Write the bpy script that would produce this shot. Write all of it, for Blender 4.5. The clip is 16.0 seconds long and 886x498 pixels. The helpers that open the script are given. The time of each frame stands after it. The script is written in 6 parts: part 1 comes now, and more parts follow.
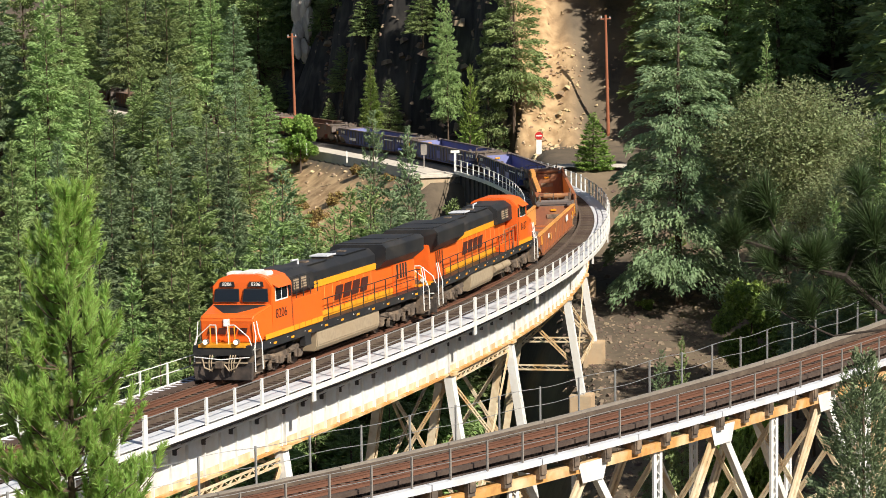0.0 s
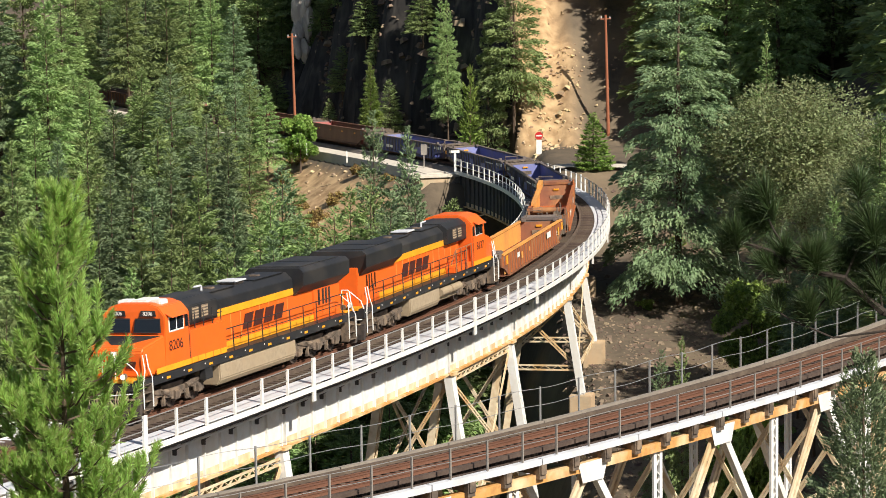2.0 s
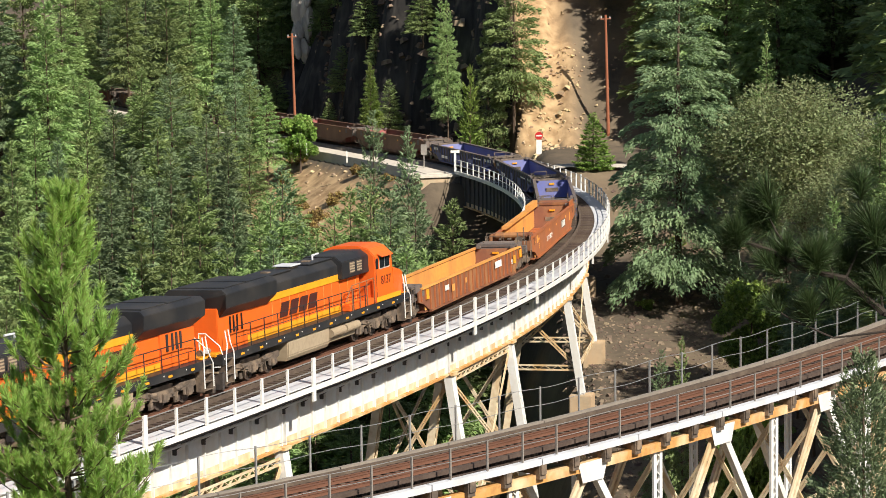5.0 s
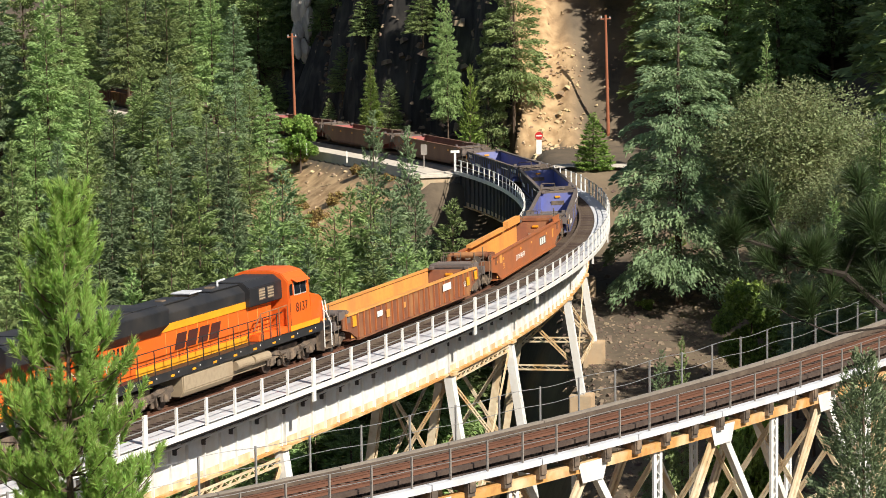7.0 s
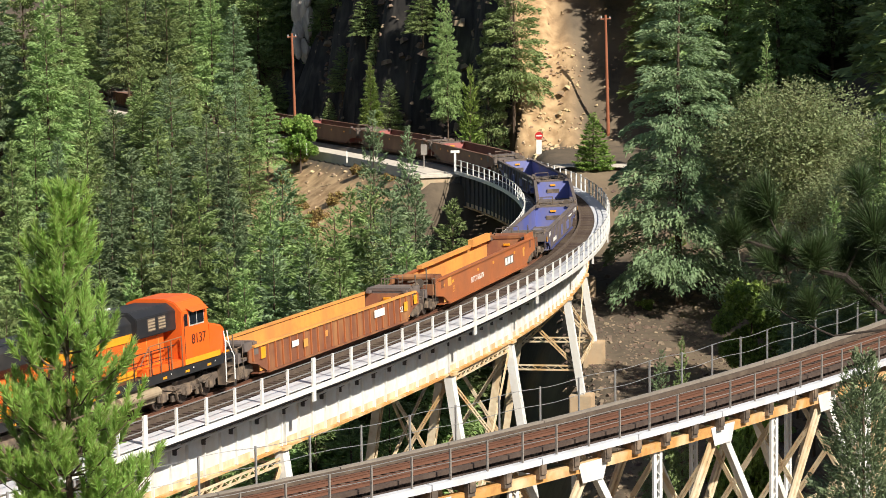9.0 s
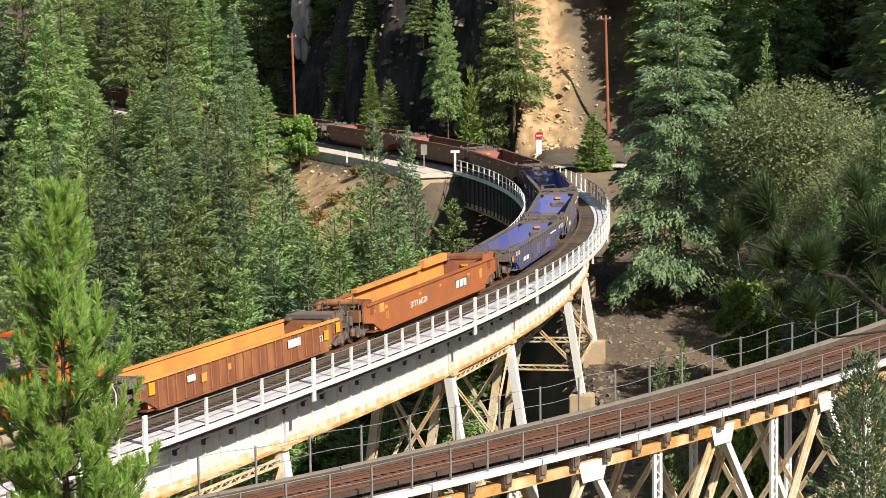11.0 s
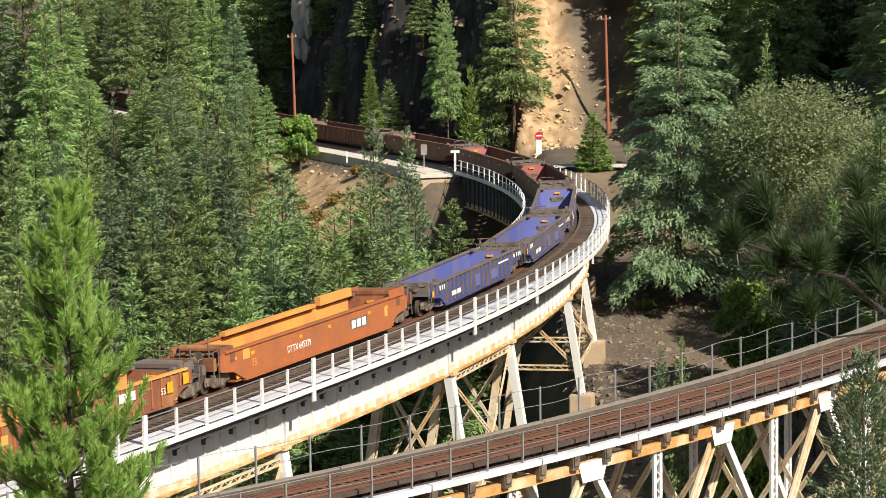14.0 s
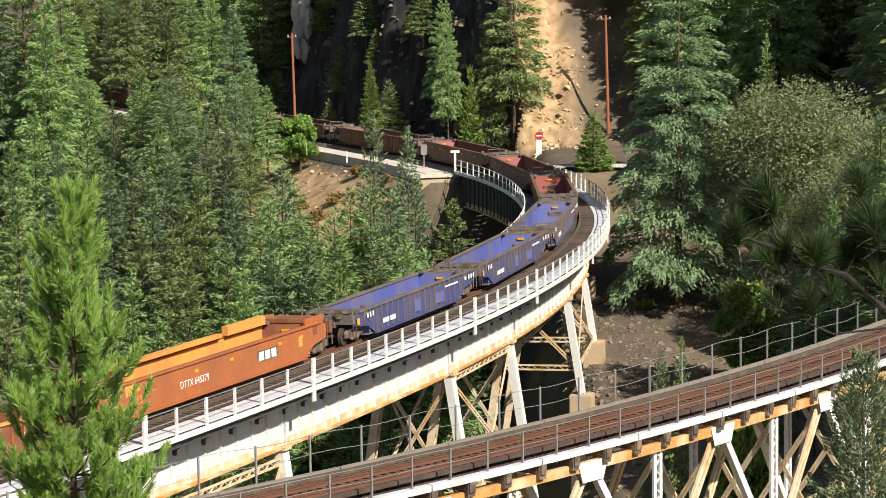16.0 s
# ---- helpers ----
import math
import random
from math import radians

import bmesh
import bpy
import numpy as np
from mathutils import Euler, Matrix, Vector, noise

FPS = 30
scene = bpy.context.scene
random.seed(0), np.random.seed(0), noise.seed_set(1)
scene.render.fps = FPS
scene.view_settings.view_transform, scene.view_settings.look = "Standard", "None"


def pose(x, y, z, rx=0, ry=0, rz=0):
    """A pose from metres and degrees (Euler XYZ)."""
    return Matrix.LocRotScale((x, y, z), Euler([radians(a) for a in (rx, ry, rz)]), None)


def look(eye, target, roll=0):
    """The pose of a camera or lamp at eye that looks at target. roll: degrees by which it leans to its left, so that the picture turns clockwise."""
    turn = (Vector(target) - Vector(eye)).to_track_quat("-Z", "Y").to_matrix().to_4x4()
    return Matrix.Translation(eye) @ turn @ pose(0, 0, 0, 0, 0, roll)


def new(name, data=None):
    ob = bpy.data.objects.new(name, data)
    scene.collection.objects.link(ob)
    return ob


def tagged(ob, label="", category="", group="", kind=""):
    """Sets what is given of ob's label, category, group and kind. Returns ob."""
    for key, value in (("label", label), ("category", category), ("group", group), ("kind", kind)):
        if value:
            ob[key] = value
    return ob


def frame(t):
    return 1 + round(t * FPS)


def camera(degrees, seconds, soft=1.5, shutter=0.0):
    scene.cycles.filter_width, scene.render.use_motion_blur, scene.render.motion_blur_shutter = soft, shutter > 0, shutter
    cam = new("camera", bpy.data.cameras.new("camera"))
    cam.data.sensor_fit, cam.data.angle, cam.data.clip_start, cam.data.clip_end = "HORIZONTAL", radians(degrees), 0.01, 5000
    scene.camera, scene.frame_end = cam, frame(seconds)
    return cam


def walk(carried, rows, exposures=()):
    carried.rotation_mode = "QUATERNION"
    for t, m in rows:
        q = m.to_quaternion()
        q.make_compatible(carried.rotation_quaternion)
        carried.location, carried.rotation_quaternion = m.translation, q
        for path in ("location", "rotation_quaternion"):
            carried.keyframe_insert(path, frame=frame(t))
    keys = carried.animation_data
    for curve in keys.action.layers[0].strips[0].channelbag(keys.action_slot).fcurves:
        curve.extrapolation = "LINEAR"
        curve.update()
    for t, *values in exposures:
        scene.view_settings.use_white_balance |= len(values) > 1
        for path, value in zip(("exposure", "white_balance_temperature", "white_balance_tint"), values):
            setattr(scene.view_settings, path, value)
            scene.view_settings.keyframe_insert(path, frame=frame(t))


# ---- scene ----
cam = camera(19.76, 16.0, soft=0.8)
EYE = (0.0, 0.0, 20.15)
TILT = radians(6.6025)
HOLD = look(EYE, (0, math.cos(TILT) * 100, EYE[2] - math.sin(TILT) * 100), -0.78)
walk(cam, [(0.0, HOLD), (16.0, HOLD)], exposures=[(0.0, 0.52), (16.0, 0.52)])

# ---- light ----
SUN_DIR = Vector((0.56, -0.68, 0.75)).normalized()
world = bpy.data.worlds.new("sky")
scene.world = world
world.use_nodes = True
wn = world.node_tree
sky = wn.nodes.new("ShaderNodeTexSky")
sky.sky_type, sky.sun_disc = "NISHITA", False
sky.sun_elevation = math.asin(SUN_DIR.z)
sky.sun_rotation = math.atan2(SUN_DIR.x, SUN_DIR.y)
wn.links.new(sky.outputs[0], wn.nodes["Background"].inputs[0])
wn.nodes["Background"].inputs[1].default_value = 0.052
sun = new("sun", bpy.data.lights.new("sun", "SUN"))
sun.data.energy, sun.data.angle, sun.data.color = 5.0, radians(0.53), (1.0, 0.93, 0.82)
sun.matrix_world = look((0, 0, 200), Vector((0, 0, 200)) - SUN_DIR)


# ---- materials ----
def material(name, base, rough=0.6, metal=0.0, dark=None, stain=None, grain=8.0, big=0.6, bump=0.15, amount=0.35, spread=0.0,
             streak=1.0, translucent=0.0, island=0.0):
    """Base colour broken by fine grain and by large stains, with bump. spread: change from object to object."""
    m = bpy.data.materials.new(name)
    m.use_nodes = True
    nt, N = m.node_tree, m.node_tree.nodes
    b = N["Principled BSDF"]
    b.inputs["Roughness"].default_value, b.inputs["Metallic"].default_value = rough, metal
    tc = N.new("ShaderNodeTexCoord")
    mp = N.new("ShaderNodeMapping")
    mp.inputs["Scale"].default_value = (1, 1, 1 / streak)
    nt.links.new(tc.outputs["Object"], mp.inputs[0])
    fine, wide = N.new("ShaderNodeTexNoise"), N.new("ShaderNodeTexNoise")
    fine.inputs["Scale"].default_value, wide.inputs["Scale"].default_value = grain, big
    fine.inputs["Detail"].default_value, wide.inputs["Detail"].default_value = 5, 6
    nt.links.new(tc.outputs["Object"], fine.inputs["Vector"])
    nt.links.new(mp.outputs[0], wide.inputs["Vector"])
    dark = dark or tuple(c * 0.6 for c in base)
    stain = stain or tuple(c * 0.75 for c in base)
    m1 = N.new("ShaderNodeMix")
    m1.data_type = "RGBA"
    m1.inputs[6].default_value, m1.inputs[7].default_value = (*base, 1), (*dark, 1)
    r1 = N.new("ShaderNodeMapRange")
    r1.inputs[1].default_value, r1.inputs[2].default_value, r1.inputs[4].default_value = 0.42, 0.72, amount
    nt.links.new(fine.outputs[0], r1.inputs[0])
    nt.links.new(r1.outputs[0], m1.inputs[0])
    m2 = N.new("ShaderNodeMix")
    m2.data_type = "RGBA"
    m2.inputs[7].default_value = (*stain, 1)
    r2 = N.new("ShaderNodeMapRange")
    r2.inputs[1].default_value, r2.inputs[2].default_value, r2.inputs[4].default_value = 0.45, 0.68, min(1, amount * 2)
    nt.links.new(wide.outputs[0], r2.inputs[0])
    nt.links.new(r2.outputs[0], m2.inputs[0])
    nt.links.new(m1.outputs[2], m2.inputs[6])
    out = m2.outputs[2]
    if spread or island:
        hs = N.new("ShaderNodeHueSaturation")
        src = N.new("ShaderNodeObjectInfo").outputs["Random"] if spread else N.new("ShaderNodeNewGeometry").outputs["Random Per Island"]
        v = N.new("ShaderNodeMapRange")
        k = spread or island
        v.inputs[3].default_value, v.inputs[4].default_value = 1 - k, 1 + k
        nt.links.new(src, v.inputs[0])
        nt.links.new(v.outputs[0], hs.inputs["Value"])
        h = N.new("ShaderNodeMapRange")
        h.inputs[3].default_value, h.inputs[4].default_value = 0.5 - k * 0.06, 0.5 + k * 0.05
        nt.links.new(src, h.inputs[0])
        nt.links.new(h.outputs[0], hs.inputs["Hue"])
        nt.links.new(out, hs.inputs["Color"])
        out = hs.outputs[0]
        if spread and island:
            hs2, v2 = N.new("ShaderNodeHueSaturation"), N.new("ShaderNodeMapRange")
            v2.inputs[3].default_value, v2.inputs[4].default_value = 1 - island, 1 + island
            nt.links.new(N.new("ShaderNodeNewGeometry").outputs["Random Per Island"], v2.inputs[0])
            nt.links.new(v2.outputs[0], hs2.inputs["Value"])
            nt.links.new(out, hs2.inputs["Color"])
            out = hs2.outputs[0]
    nt.links.new(out, b.inputs["Base Color"])
    if bump:
        bp = N.new("ShaderNodeBump")
        bp.inputs["Strength"].default_value, bp.inputs["Distance"].default_value = bump, 0.05
        nt.links.new(fine.outputs[0], bp.inputs["Height"])
        nt.links.new(bp.outputs[0], b.inputs["Normal"])
    if translucent:
        tr, mx = N.new("ShaderNodeBsdfTranslucent"), N.new("ShaderNodeMixShader")
        nt.links.new(out, tr.inputs[0])
        mx.inputs[0].default_value = translucent
        nt.links.new(b.outputs[0], mx.inputs[1])
        nt.links.new(tr.outputs[0], mx.inputs[2])
        nt.links.new(mx.outputs[0], N["Material Output"].inputs[0])
    return m


def glow(name, colour, strength):
    m = material(name, colour, 0.3, bump=0)
    b = m.node_tree.nodes["Principled BSDF"]
    b.inputs["Emission Color"].default_value, b.inputs["Emission Strength"].default_value = (*colour, 1), strength
    return m


M = dict(
    orange=material("orange paint", (0.80, 0.135, 0.016), 0.38, dark=(0.6, 0.10, 0.015), stain=(0.62, 0.12, 0.025), grain=3, big=0.5, bump=0.02, amount=0.25, streak=3),
    black=material("black paint", (0.016, 0.017, 0.02), 0.5, dark=(0.03, 0.03, 0.03), stain=(0.05, 0.045, 0.04), grain=4, bump=0.04),
    yellow=material("yellow stripe paint", (0.85, 0.36, 0.02), 0.45, bump=0.02, amount=0.3, grain=5),
    logo=material("dark lettering paint", (0.07, 0.02, 0.015), 0.5, bump=0),
    white=material("white paint", (0.80, 0.80, 0.77), 0.5, dark=(0.6, 0.58, 0.52), stain=(0.66, 0.62, 0.52), grain=6, big=1.2, bump=0.05, amount=0.25),
    silver=material("silver bridge paint", (0.74, 0.75, 0.74), 0.55, dark=(0.55, 0.48, 0.38), stain=(0.66, 0.61, 0.52), grain=3, big=0.7, bump=0.08, amount=0.3, streak=4),
    cream=material("weathered cream bridge paint", (0.70, 0.60, 0.42), 0.6, dark=(0.42, 0.23, 0.09), stain=(0.55, 0.33, 0.13), grain=2.5, big=0.8, bump=0.1, amount=0.4, streak=3),
    rust=material("rust on a flange", (0.58, 0.30, 0.09), 0.75, dark=(0.25, 0.10, 0.04), stain=(0.72, 0.58, 0.36), grain=4, big=0.7, bump=0.15, amount=0.45),
    walk=material("grey-white walkway steel", (0.62, 0.63, 0.66), 0.6, dark=(0.45, 0.45, 0.47), stain=(0.5, 0.5, 0.5), grain=5, big=0.8, bump=0.08),
    tie=material("weathered tie timber", (0.085, 0.058, 0.042), 0.9, dark=(0.04, 0.03, 0.025), stain=(0.13, 0.095, 0.07), grain=9, big=1.5, bump=0.4, spread=0.3),
    rail=material("rusty rail steel", (0.20, 0.095, 0.06), 0.6, 0.3, grain=12, bump=0.1),
    railtop=material("polished rail head", (0.45, 0.40, 0.36), 0.35, 0.8, bump=0.02),
    ballast=material("grey ballast", (0.20, 0.17, 0.15), 0.95, dark=(0.07, 0.06, 0.05), stain=(0.26, 0.21, 0.17), grain=7, big=0.5, bump=0.8, amount=0.6),
    gravel=material("pale gravel", (0.62, 0.56, 0.47), 0.95, dark=(0.4, 0.34, 0.27), grain=5, big=0.4, bump=0.5),
    concrete=material("weathered concrete", (0.46, 0.36, 0.24), 0.9, dark=(0.28, 0.2, 0.13), stain=(0.55, 0.36, 0.2), grain=3, big=0.6, bump=0.3, streak=3),
    # the inner girder's shade is put into this dark steel
    dimsteel=material("dark steel, inner girder shade in its colour", (0.09, 0.085, 0.085), 0.8, dark=(0.05, 0.045, 0.04), stain=(0.13, 0.1, 0.08), grain=3, big=0.8, bump=0.1, streak=3),
    steel=material("grey tank steel", (0.36, 0.285, 0.19), 0.6, dark=(0.15, 0.11, 0.08), stain=(0.33, 0.25, 0.16), grain=5, big=0.9, bump=0.1, streak=2),
    grime=material("grimy truck steel", (0.115, 0.088, 0.068), 0.7, dark=(0.035, 0.028, 0.022), stain=(0.26, 0.19, 0.13), grain=6, big=2.0, bump=0.2, amount=0.5),
    wheel=material("worn wheel steel", (0.12, 0.09, 0.075), 0.5, 0.4, bump=0.1),
    wellorange=material("faded orange car paint", (0.74, 0.34, 0.075), 0.6, dark=(0.5, 0.2, 0.06), stain=(0.5, 0.22, 0.07), grain=3, big=0.5, bump=0.06, streak=3),
    wellbrown=material("rusty brown car paint", (0.40, 0.125, 0.04), 0.6, dark=(0.22, 0.07, 0.03), stain=(0.27, 0.10, 0.045), grain=4, big=0.6, bump=0.08, streak=3),
    wellrust=material("rusted dark brown ribs", (0.20, 0.075, 0.038), 0.75, dark=(0.12, 0.05, 0.03), stain=(0.42, 0.2, 0.07), grain=4, big=0.8, bump=0.15, streak=3),
    wellblue=material("blue car paint", (0.085, 0.11, 0.36), 0.55, dark=(0.11, 0.10, 0.16), stain=(0.17, 0.155, 0.21), grain=3, big=0.5, bump=0.05, streak=3),
    bluedusty=material("dusty dark blue car paint", (0.05, 0.065, 0.21), 0.6, dark=(0.06, 0.055, 0.08), stain=(0.12, 0.10, 0.12), grain=3, big=0.5, bump=0.08, streak=3),
    bluefloor=material("dusty blue-grey car floor", (0.15, 0.15, 0.22), 0.8, dark=(0.08, 0.08, 0.10), stain=(0.22, 0.19, 0.18), grain=3, big=0.4, bump=0.1, amount=0.5),
    greytimber=material("grey weathered timber", (0.26, 0.225, 0.185), 0.9, dark=(0.13, 0.11, 0.09), grain=7, big=0.8, bump=0.3),
    welldark=material("dusty dark car steel", (0.14, 0.115, 0.105), 0.7, dark=(0.07, 0.06, 0.055), stain=(0.2, 0.15, 0.12), grain=4, big=0.7, bump=0.1, streak=2),
    wellred=material("dull red car paint", (0.30, 0.065, 0.055), 0.6, dark=(0.18, 0.05, 0.04), stain=(0.22, 0.09, 0.06), grain=4, big=0.6, bump=0.06, streak=3),
    wellgrime=material("dark brown car paint", (0.15, 0.075, 0.05), 0.7, dark=(0.08, 0.045, 0.03), stain=(0.2, 0.11, 0.07), grain=4, big=0.6, bump=0.1, streak=3),
    # the bough's shade is put into this dark bark
    shadedbark=material("twig bark with shade in its colour", (0.035, 0.026, 0.02), 0.95, grain=20, bump=0.3),
    earth=None, bark=material("conifer bark", (0.11, 0.075, 0.05), 0.95, grain=6, big=2, bump=0.6, streak=4),
    needle=material("green conifer needles", (0.245, 0.345, 0.122), 0.65, dark=(0.155, 0.235, 0.088), stain=(0.29, 0.375, 0.135), grain=2, big=0.3, bump=0, amount=0.5, spread=0.28, translucent=0.26, island=0.28),
    needleblue=material("blue-green fir needles", (0.195, 0.275, 0.138), 0.65, dark=(0.125, 0.19, 0.10), stain=(0.235, 0.305, 0.15), grain=2, big=0.3, bump=0, amount=0.5, spread=0.25, translucent=0.26, island=0.28),
    leaf=material("light green leaves", (0.20, 0.31, 0.06), 0.6, dark=(0.11, 0.19, 0.04), stain=(0.26, 0.33, 0.08), grain=2, big=0.3, bump=0, amount=0.5, spread=0.25, translucent=0.3, island=0.45),
    olive=material("olive oak leaves", (0.26, 0.31, 0.145), 0.65, dark=(0.14, 0.18, 0.08), stain=(0.32, 0.35, 0.165), grain=2, big=0.4, bump=0, amount=0.5, translucent=0.45, island=0.45),
    pine=material("bright pine needles", (0.43, 0.60, 0.17), 0.5, dark=(0.25, 0.42, 0.10), stain=(0.40, 0.56, 0.14), grain=4, big=1.2, bump=0, amount=0.4, translucent=0.55, island=0.35),
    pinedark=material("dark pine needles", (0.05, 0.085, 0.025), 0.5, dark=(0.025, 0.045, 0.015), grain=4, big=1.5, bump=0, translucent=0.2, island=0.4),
    pole=material("reddish treated pole timber", (0.33, 0.115, 0.055), 0.85, dark=(0.2, 0.07, 0.04), grain=6, big=1, bump=0.3, streak=6),
    signred=material("red sign face", (0.55, 0.03, 0.03), 0.4, bump=0), wire=material("galvanised wire", (0.42, 0.42, 0.41), 0.5, 0.5, bump=0),
    post=material("rusty fence post steel", (0.30, 0.27, 0.24), 0.65, 0.2, grain=8, big=2, bump=0.1),
    glass=None, rock=material("grey-brown cliff rock", (0.36, 0.28, 0.20), 0.9, dark=(0.14, 0.11, 0.09), stain=(0.5, 0.4, 0.28), grain=1.2, big=0.3, bump=0.7, amount=0.6, streak=2),
    scree=material("dark brown scree", (0.17, 0.125, 0.09), 0.95, dark=(0.07, 0.05, 0.04), stain=(0.26, 0.19, 0.13), grain=3, big=0.5, bump=0.6, amount=0.5, island=0.4),
    dirtrock=material("tan broken rock", (0.42, 0.30, 0.17), 0.9, dark=(0.22, 0.15, 0.09), stain=(0.58, 0.45, 0.28), grain=2, big=0.5, bump=0.6, amount=0.5, island=0.35),
    palerock=material("pale weathered rock", (0.50, 0.46, 0.41), 0.9, dark=(0.2, 0.17, 0.14), stain=(0.6, 0.55, 0.48), grain=1.5, big=0.5, bump=0.6, amount=0.6, streak=4),
    brush=material("dry yellow brush", (0.30, 0.21, 0.07), 0.9, dark=(0.14, 0.11, 0.04), bump=0, translucent=0.2, island=0.5),
    plough=material("scuffed dark plough steel", (0.05, 0.042, 0.038), 0.6, dark=(0.02, 0.018, 0.017), stain=(0.13, 0.10, 0.08), grain=5, big=1.4, bump=0.15, amount=0.5),
    lamp=glow("lit lamp lens", (1.0, 0.92, 0.75), 1.6), numberlit=material("white number paint", (0.85, 0.83, 0.78), 0.5, bump=0),
)
g = bpy.data.materials.new("dark window glass")
g.use_nodes = True
gb = g.node_tree.nodes["Principled BSDF"]
gb.inputs["Base Color"].default_value, gb.inputs["Roughness"].default_value, gb.inputs["IOR"].default_value = (0.012, 0.016, 0.022, 1), 0.05, 1.5
M["glass"] = g


def earth_material():
    """Hillside soil: brown litter, pale dirt on steep bare ground, loose stones."""
    m = material("hillside earth", (0.115, 0.088, 0.06), 0.95, dark=(0.05, 0.04, 0.028), stain=(0.17, 0.13, 0.085), grain=1.6, big=0.12, bump=0.9, amount=0.6)
    nt, N = m.node_tree, m.node_tree.nodes
    b = N["Principled BSDF"]
    old = b.inputs["Base Color"].links[0].from_socket
    at, mx = N.new("ShaderNodeAttribute"), N.new("ShaderNodeMix")
    at.attribute_name = "bare"
    mx.data_type = "RGBA"
    tc, no, cr = N.new("ShaderNodeTexCoord"), N.new("ShaderNodeTexNoise"), N.new("ShaderNodeValToRGB")
    no.inputs["Scale"].default_value, no.inputs["Detail"].default_value = 0.8, 8
    cr.color_ramp.elements[0].position, cr.color_ramp.elements[0].color = 0.32, (0.27, 0.17, 0.085, 1)
    cr.color_ramp.elements[1].position, cr.color_ramp.elements[1].color = 0.62, (0.54, 0.37, 0.20, 1)
    nt.links.new(tc.outputs["Object"], no.inputs["Vector"])
    nt.links.new(no.outputs[0], cr.inputs[0])
    nt.links.new(old, mx.inputs[6])
    nt.links.new(cr.outputs[0], mx.inputs[7])
    nt.links.new(at.outputs["Fac"], mx.inputs[0])
    # fissured cliff rock, with the cliff's shade put into dark ramp colours
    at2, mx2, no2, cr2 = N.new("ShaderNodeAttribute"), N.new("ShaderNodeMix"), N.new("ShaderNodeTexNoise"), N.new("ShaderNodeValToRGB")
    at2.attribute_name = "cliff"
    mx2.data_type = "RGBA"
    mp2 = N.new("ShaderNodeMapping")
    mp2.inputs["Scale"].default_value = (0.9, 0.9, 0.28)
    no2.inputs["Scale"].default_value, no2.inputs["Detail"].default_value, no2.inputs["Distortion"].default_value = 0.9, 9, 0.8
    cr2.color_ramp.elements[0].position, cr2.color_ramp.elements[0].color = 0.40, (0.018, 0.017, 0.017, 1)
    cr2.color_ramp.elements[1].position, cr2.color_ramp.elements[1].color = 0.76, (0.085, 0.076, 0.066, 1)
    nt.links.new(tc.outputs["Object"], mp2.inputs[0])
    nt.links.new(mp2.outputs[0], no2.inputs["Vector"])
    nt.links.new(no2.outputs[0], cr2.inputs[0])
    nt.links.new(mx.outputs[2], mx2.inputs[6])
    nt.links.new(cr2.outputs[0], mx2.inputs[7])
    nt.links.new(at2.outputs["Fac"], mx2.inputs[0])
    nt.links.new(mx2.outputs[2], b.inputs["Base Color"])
    return m


M["earth"] = earth_material()


# ---- mesh helpers ----
def part(name, bm, mat, parent=None, label="", smooth=False):
    """Links a bmesh (or a mesh) as one object under its thing."""
    if isinstance(bm, bmesh.types.BMesh):
        me = bpy.data.meshes.new(name)
        bm.normal_update()
        bm.to_mesh(me)
        bm.free()
    else:
        me = bm
    if not me.materials:
        me.materials.append(M[mat])
    if smooth:
        me.polygons.foreach_set("use_smooth", [True] * len(me.polygons))
    ob = new(name, me)
    if parent:
        ob.parent = parent
    if label:
        tagged(ob, label)
    return ob


def box(bm, x0, x1, y0, y1, z0, z1, bev=0.0):
    vs = [bm.verts.new((x, y, z)) for x in (x0, x1) for y in (y0, y1) for z in (z0, z1)]
    fs = [bm.faces.new([vs[i] for i in f]) for f in ((0, 1, 3, 2), (4, 6, 7, 5), (0, 4, 5, 1), (2, 3, 7, 6), (0, 2, 6, 4), (1, 5, 7, 3))]
    if bev:
        bmesh.ops.bevel(bm, geom=list({e for f in fs for e in f.edges}), offset=bev, segments=2, affect="EDGES")
    return bm


def cube(x0, x1, y0, y1, z0, z1, bev=0.0):
    return box(bmesh.new(), x0, x1, y0, y1, z0, z1, bev)


def prism(bm, prof, x0, x1, bev=0.0):
    """A profile of (y, z) pulled along x; x0 and x1 may be functions of (y, z)."""
    f0 = x0 if callable(x0) else (lambda y, z: x0)
    f1 = x1 if callable(x1) else (lambda y, z: x1)
    a = [bm.verts.new((f0(y, z), y, z)) for y, z in prof]
    b = [bm.verts.new((f1(y, z), y, z)) for y, z in prof]
    n = len(prof)
    fs = [bm.faces.new(a[::-1]), bm.faces.new(b)]
    for i in range(n):
        fs.append(bm.faces.new((a[i], a[(i + 1) % n], b[(i + 1) % n], b[i])))
    if bev:
        bmesh.ops.bevel(bm, geom=list({e for f in fs for e in f.edges}), offset=bev, segments=2, affect="EDGES")
    bmesh.ops.recalc_face_normals(bm, faces=bm.faces[:])
    return bm


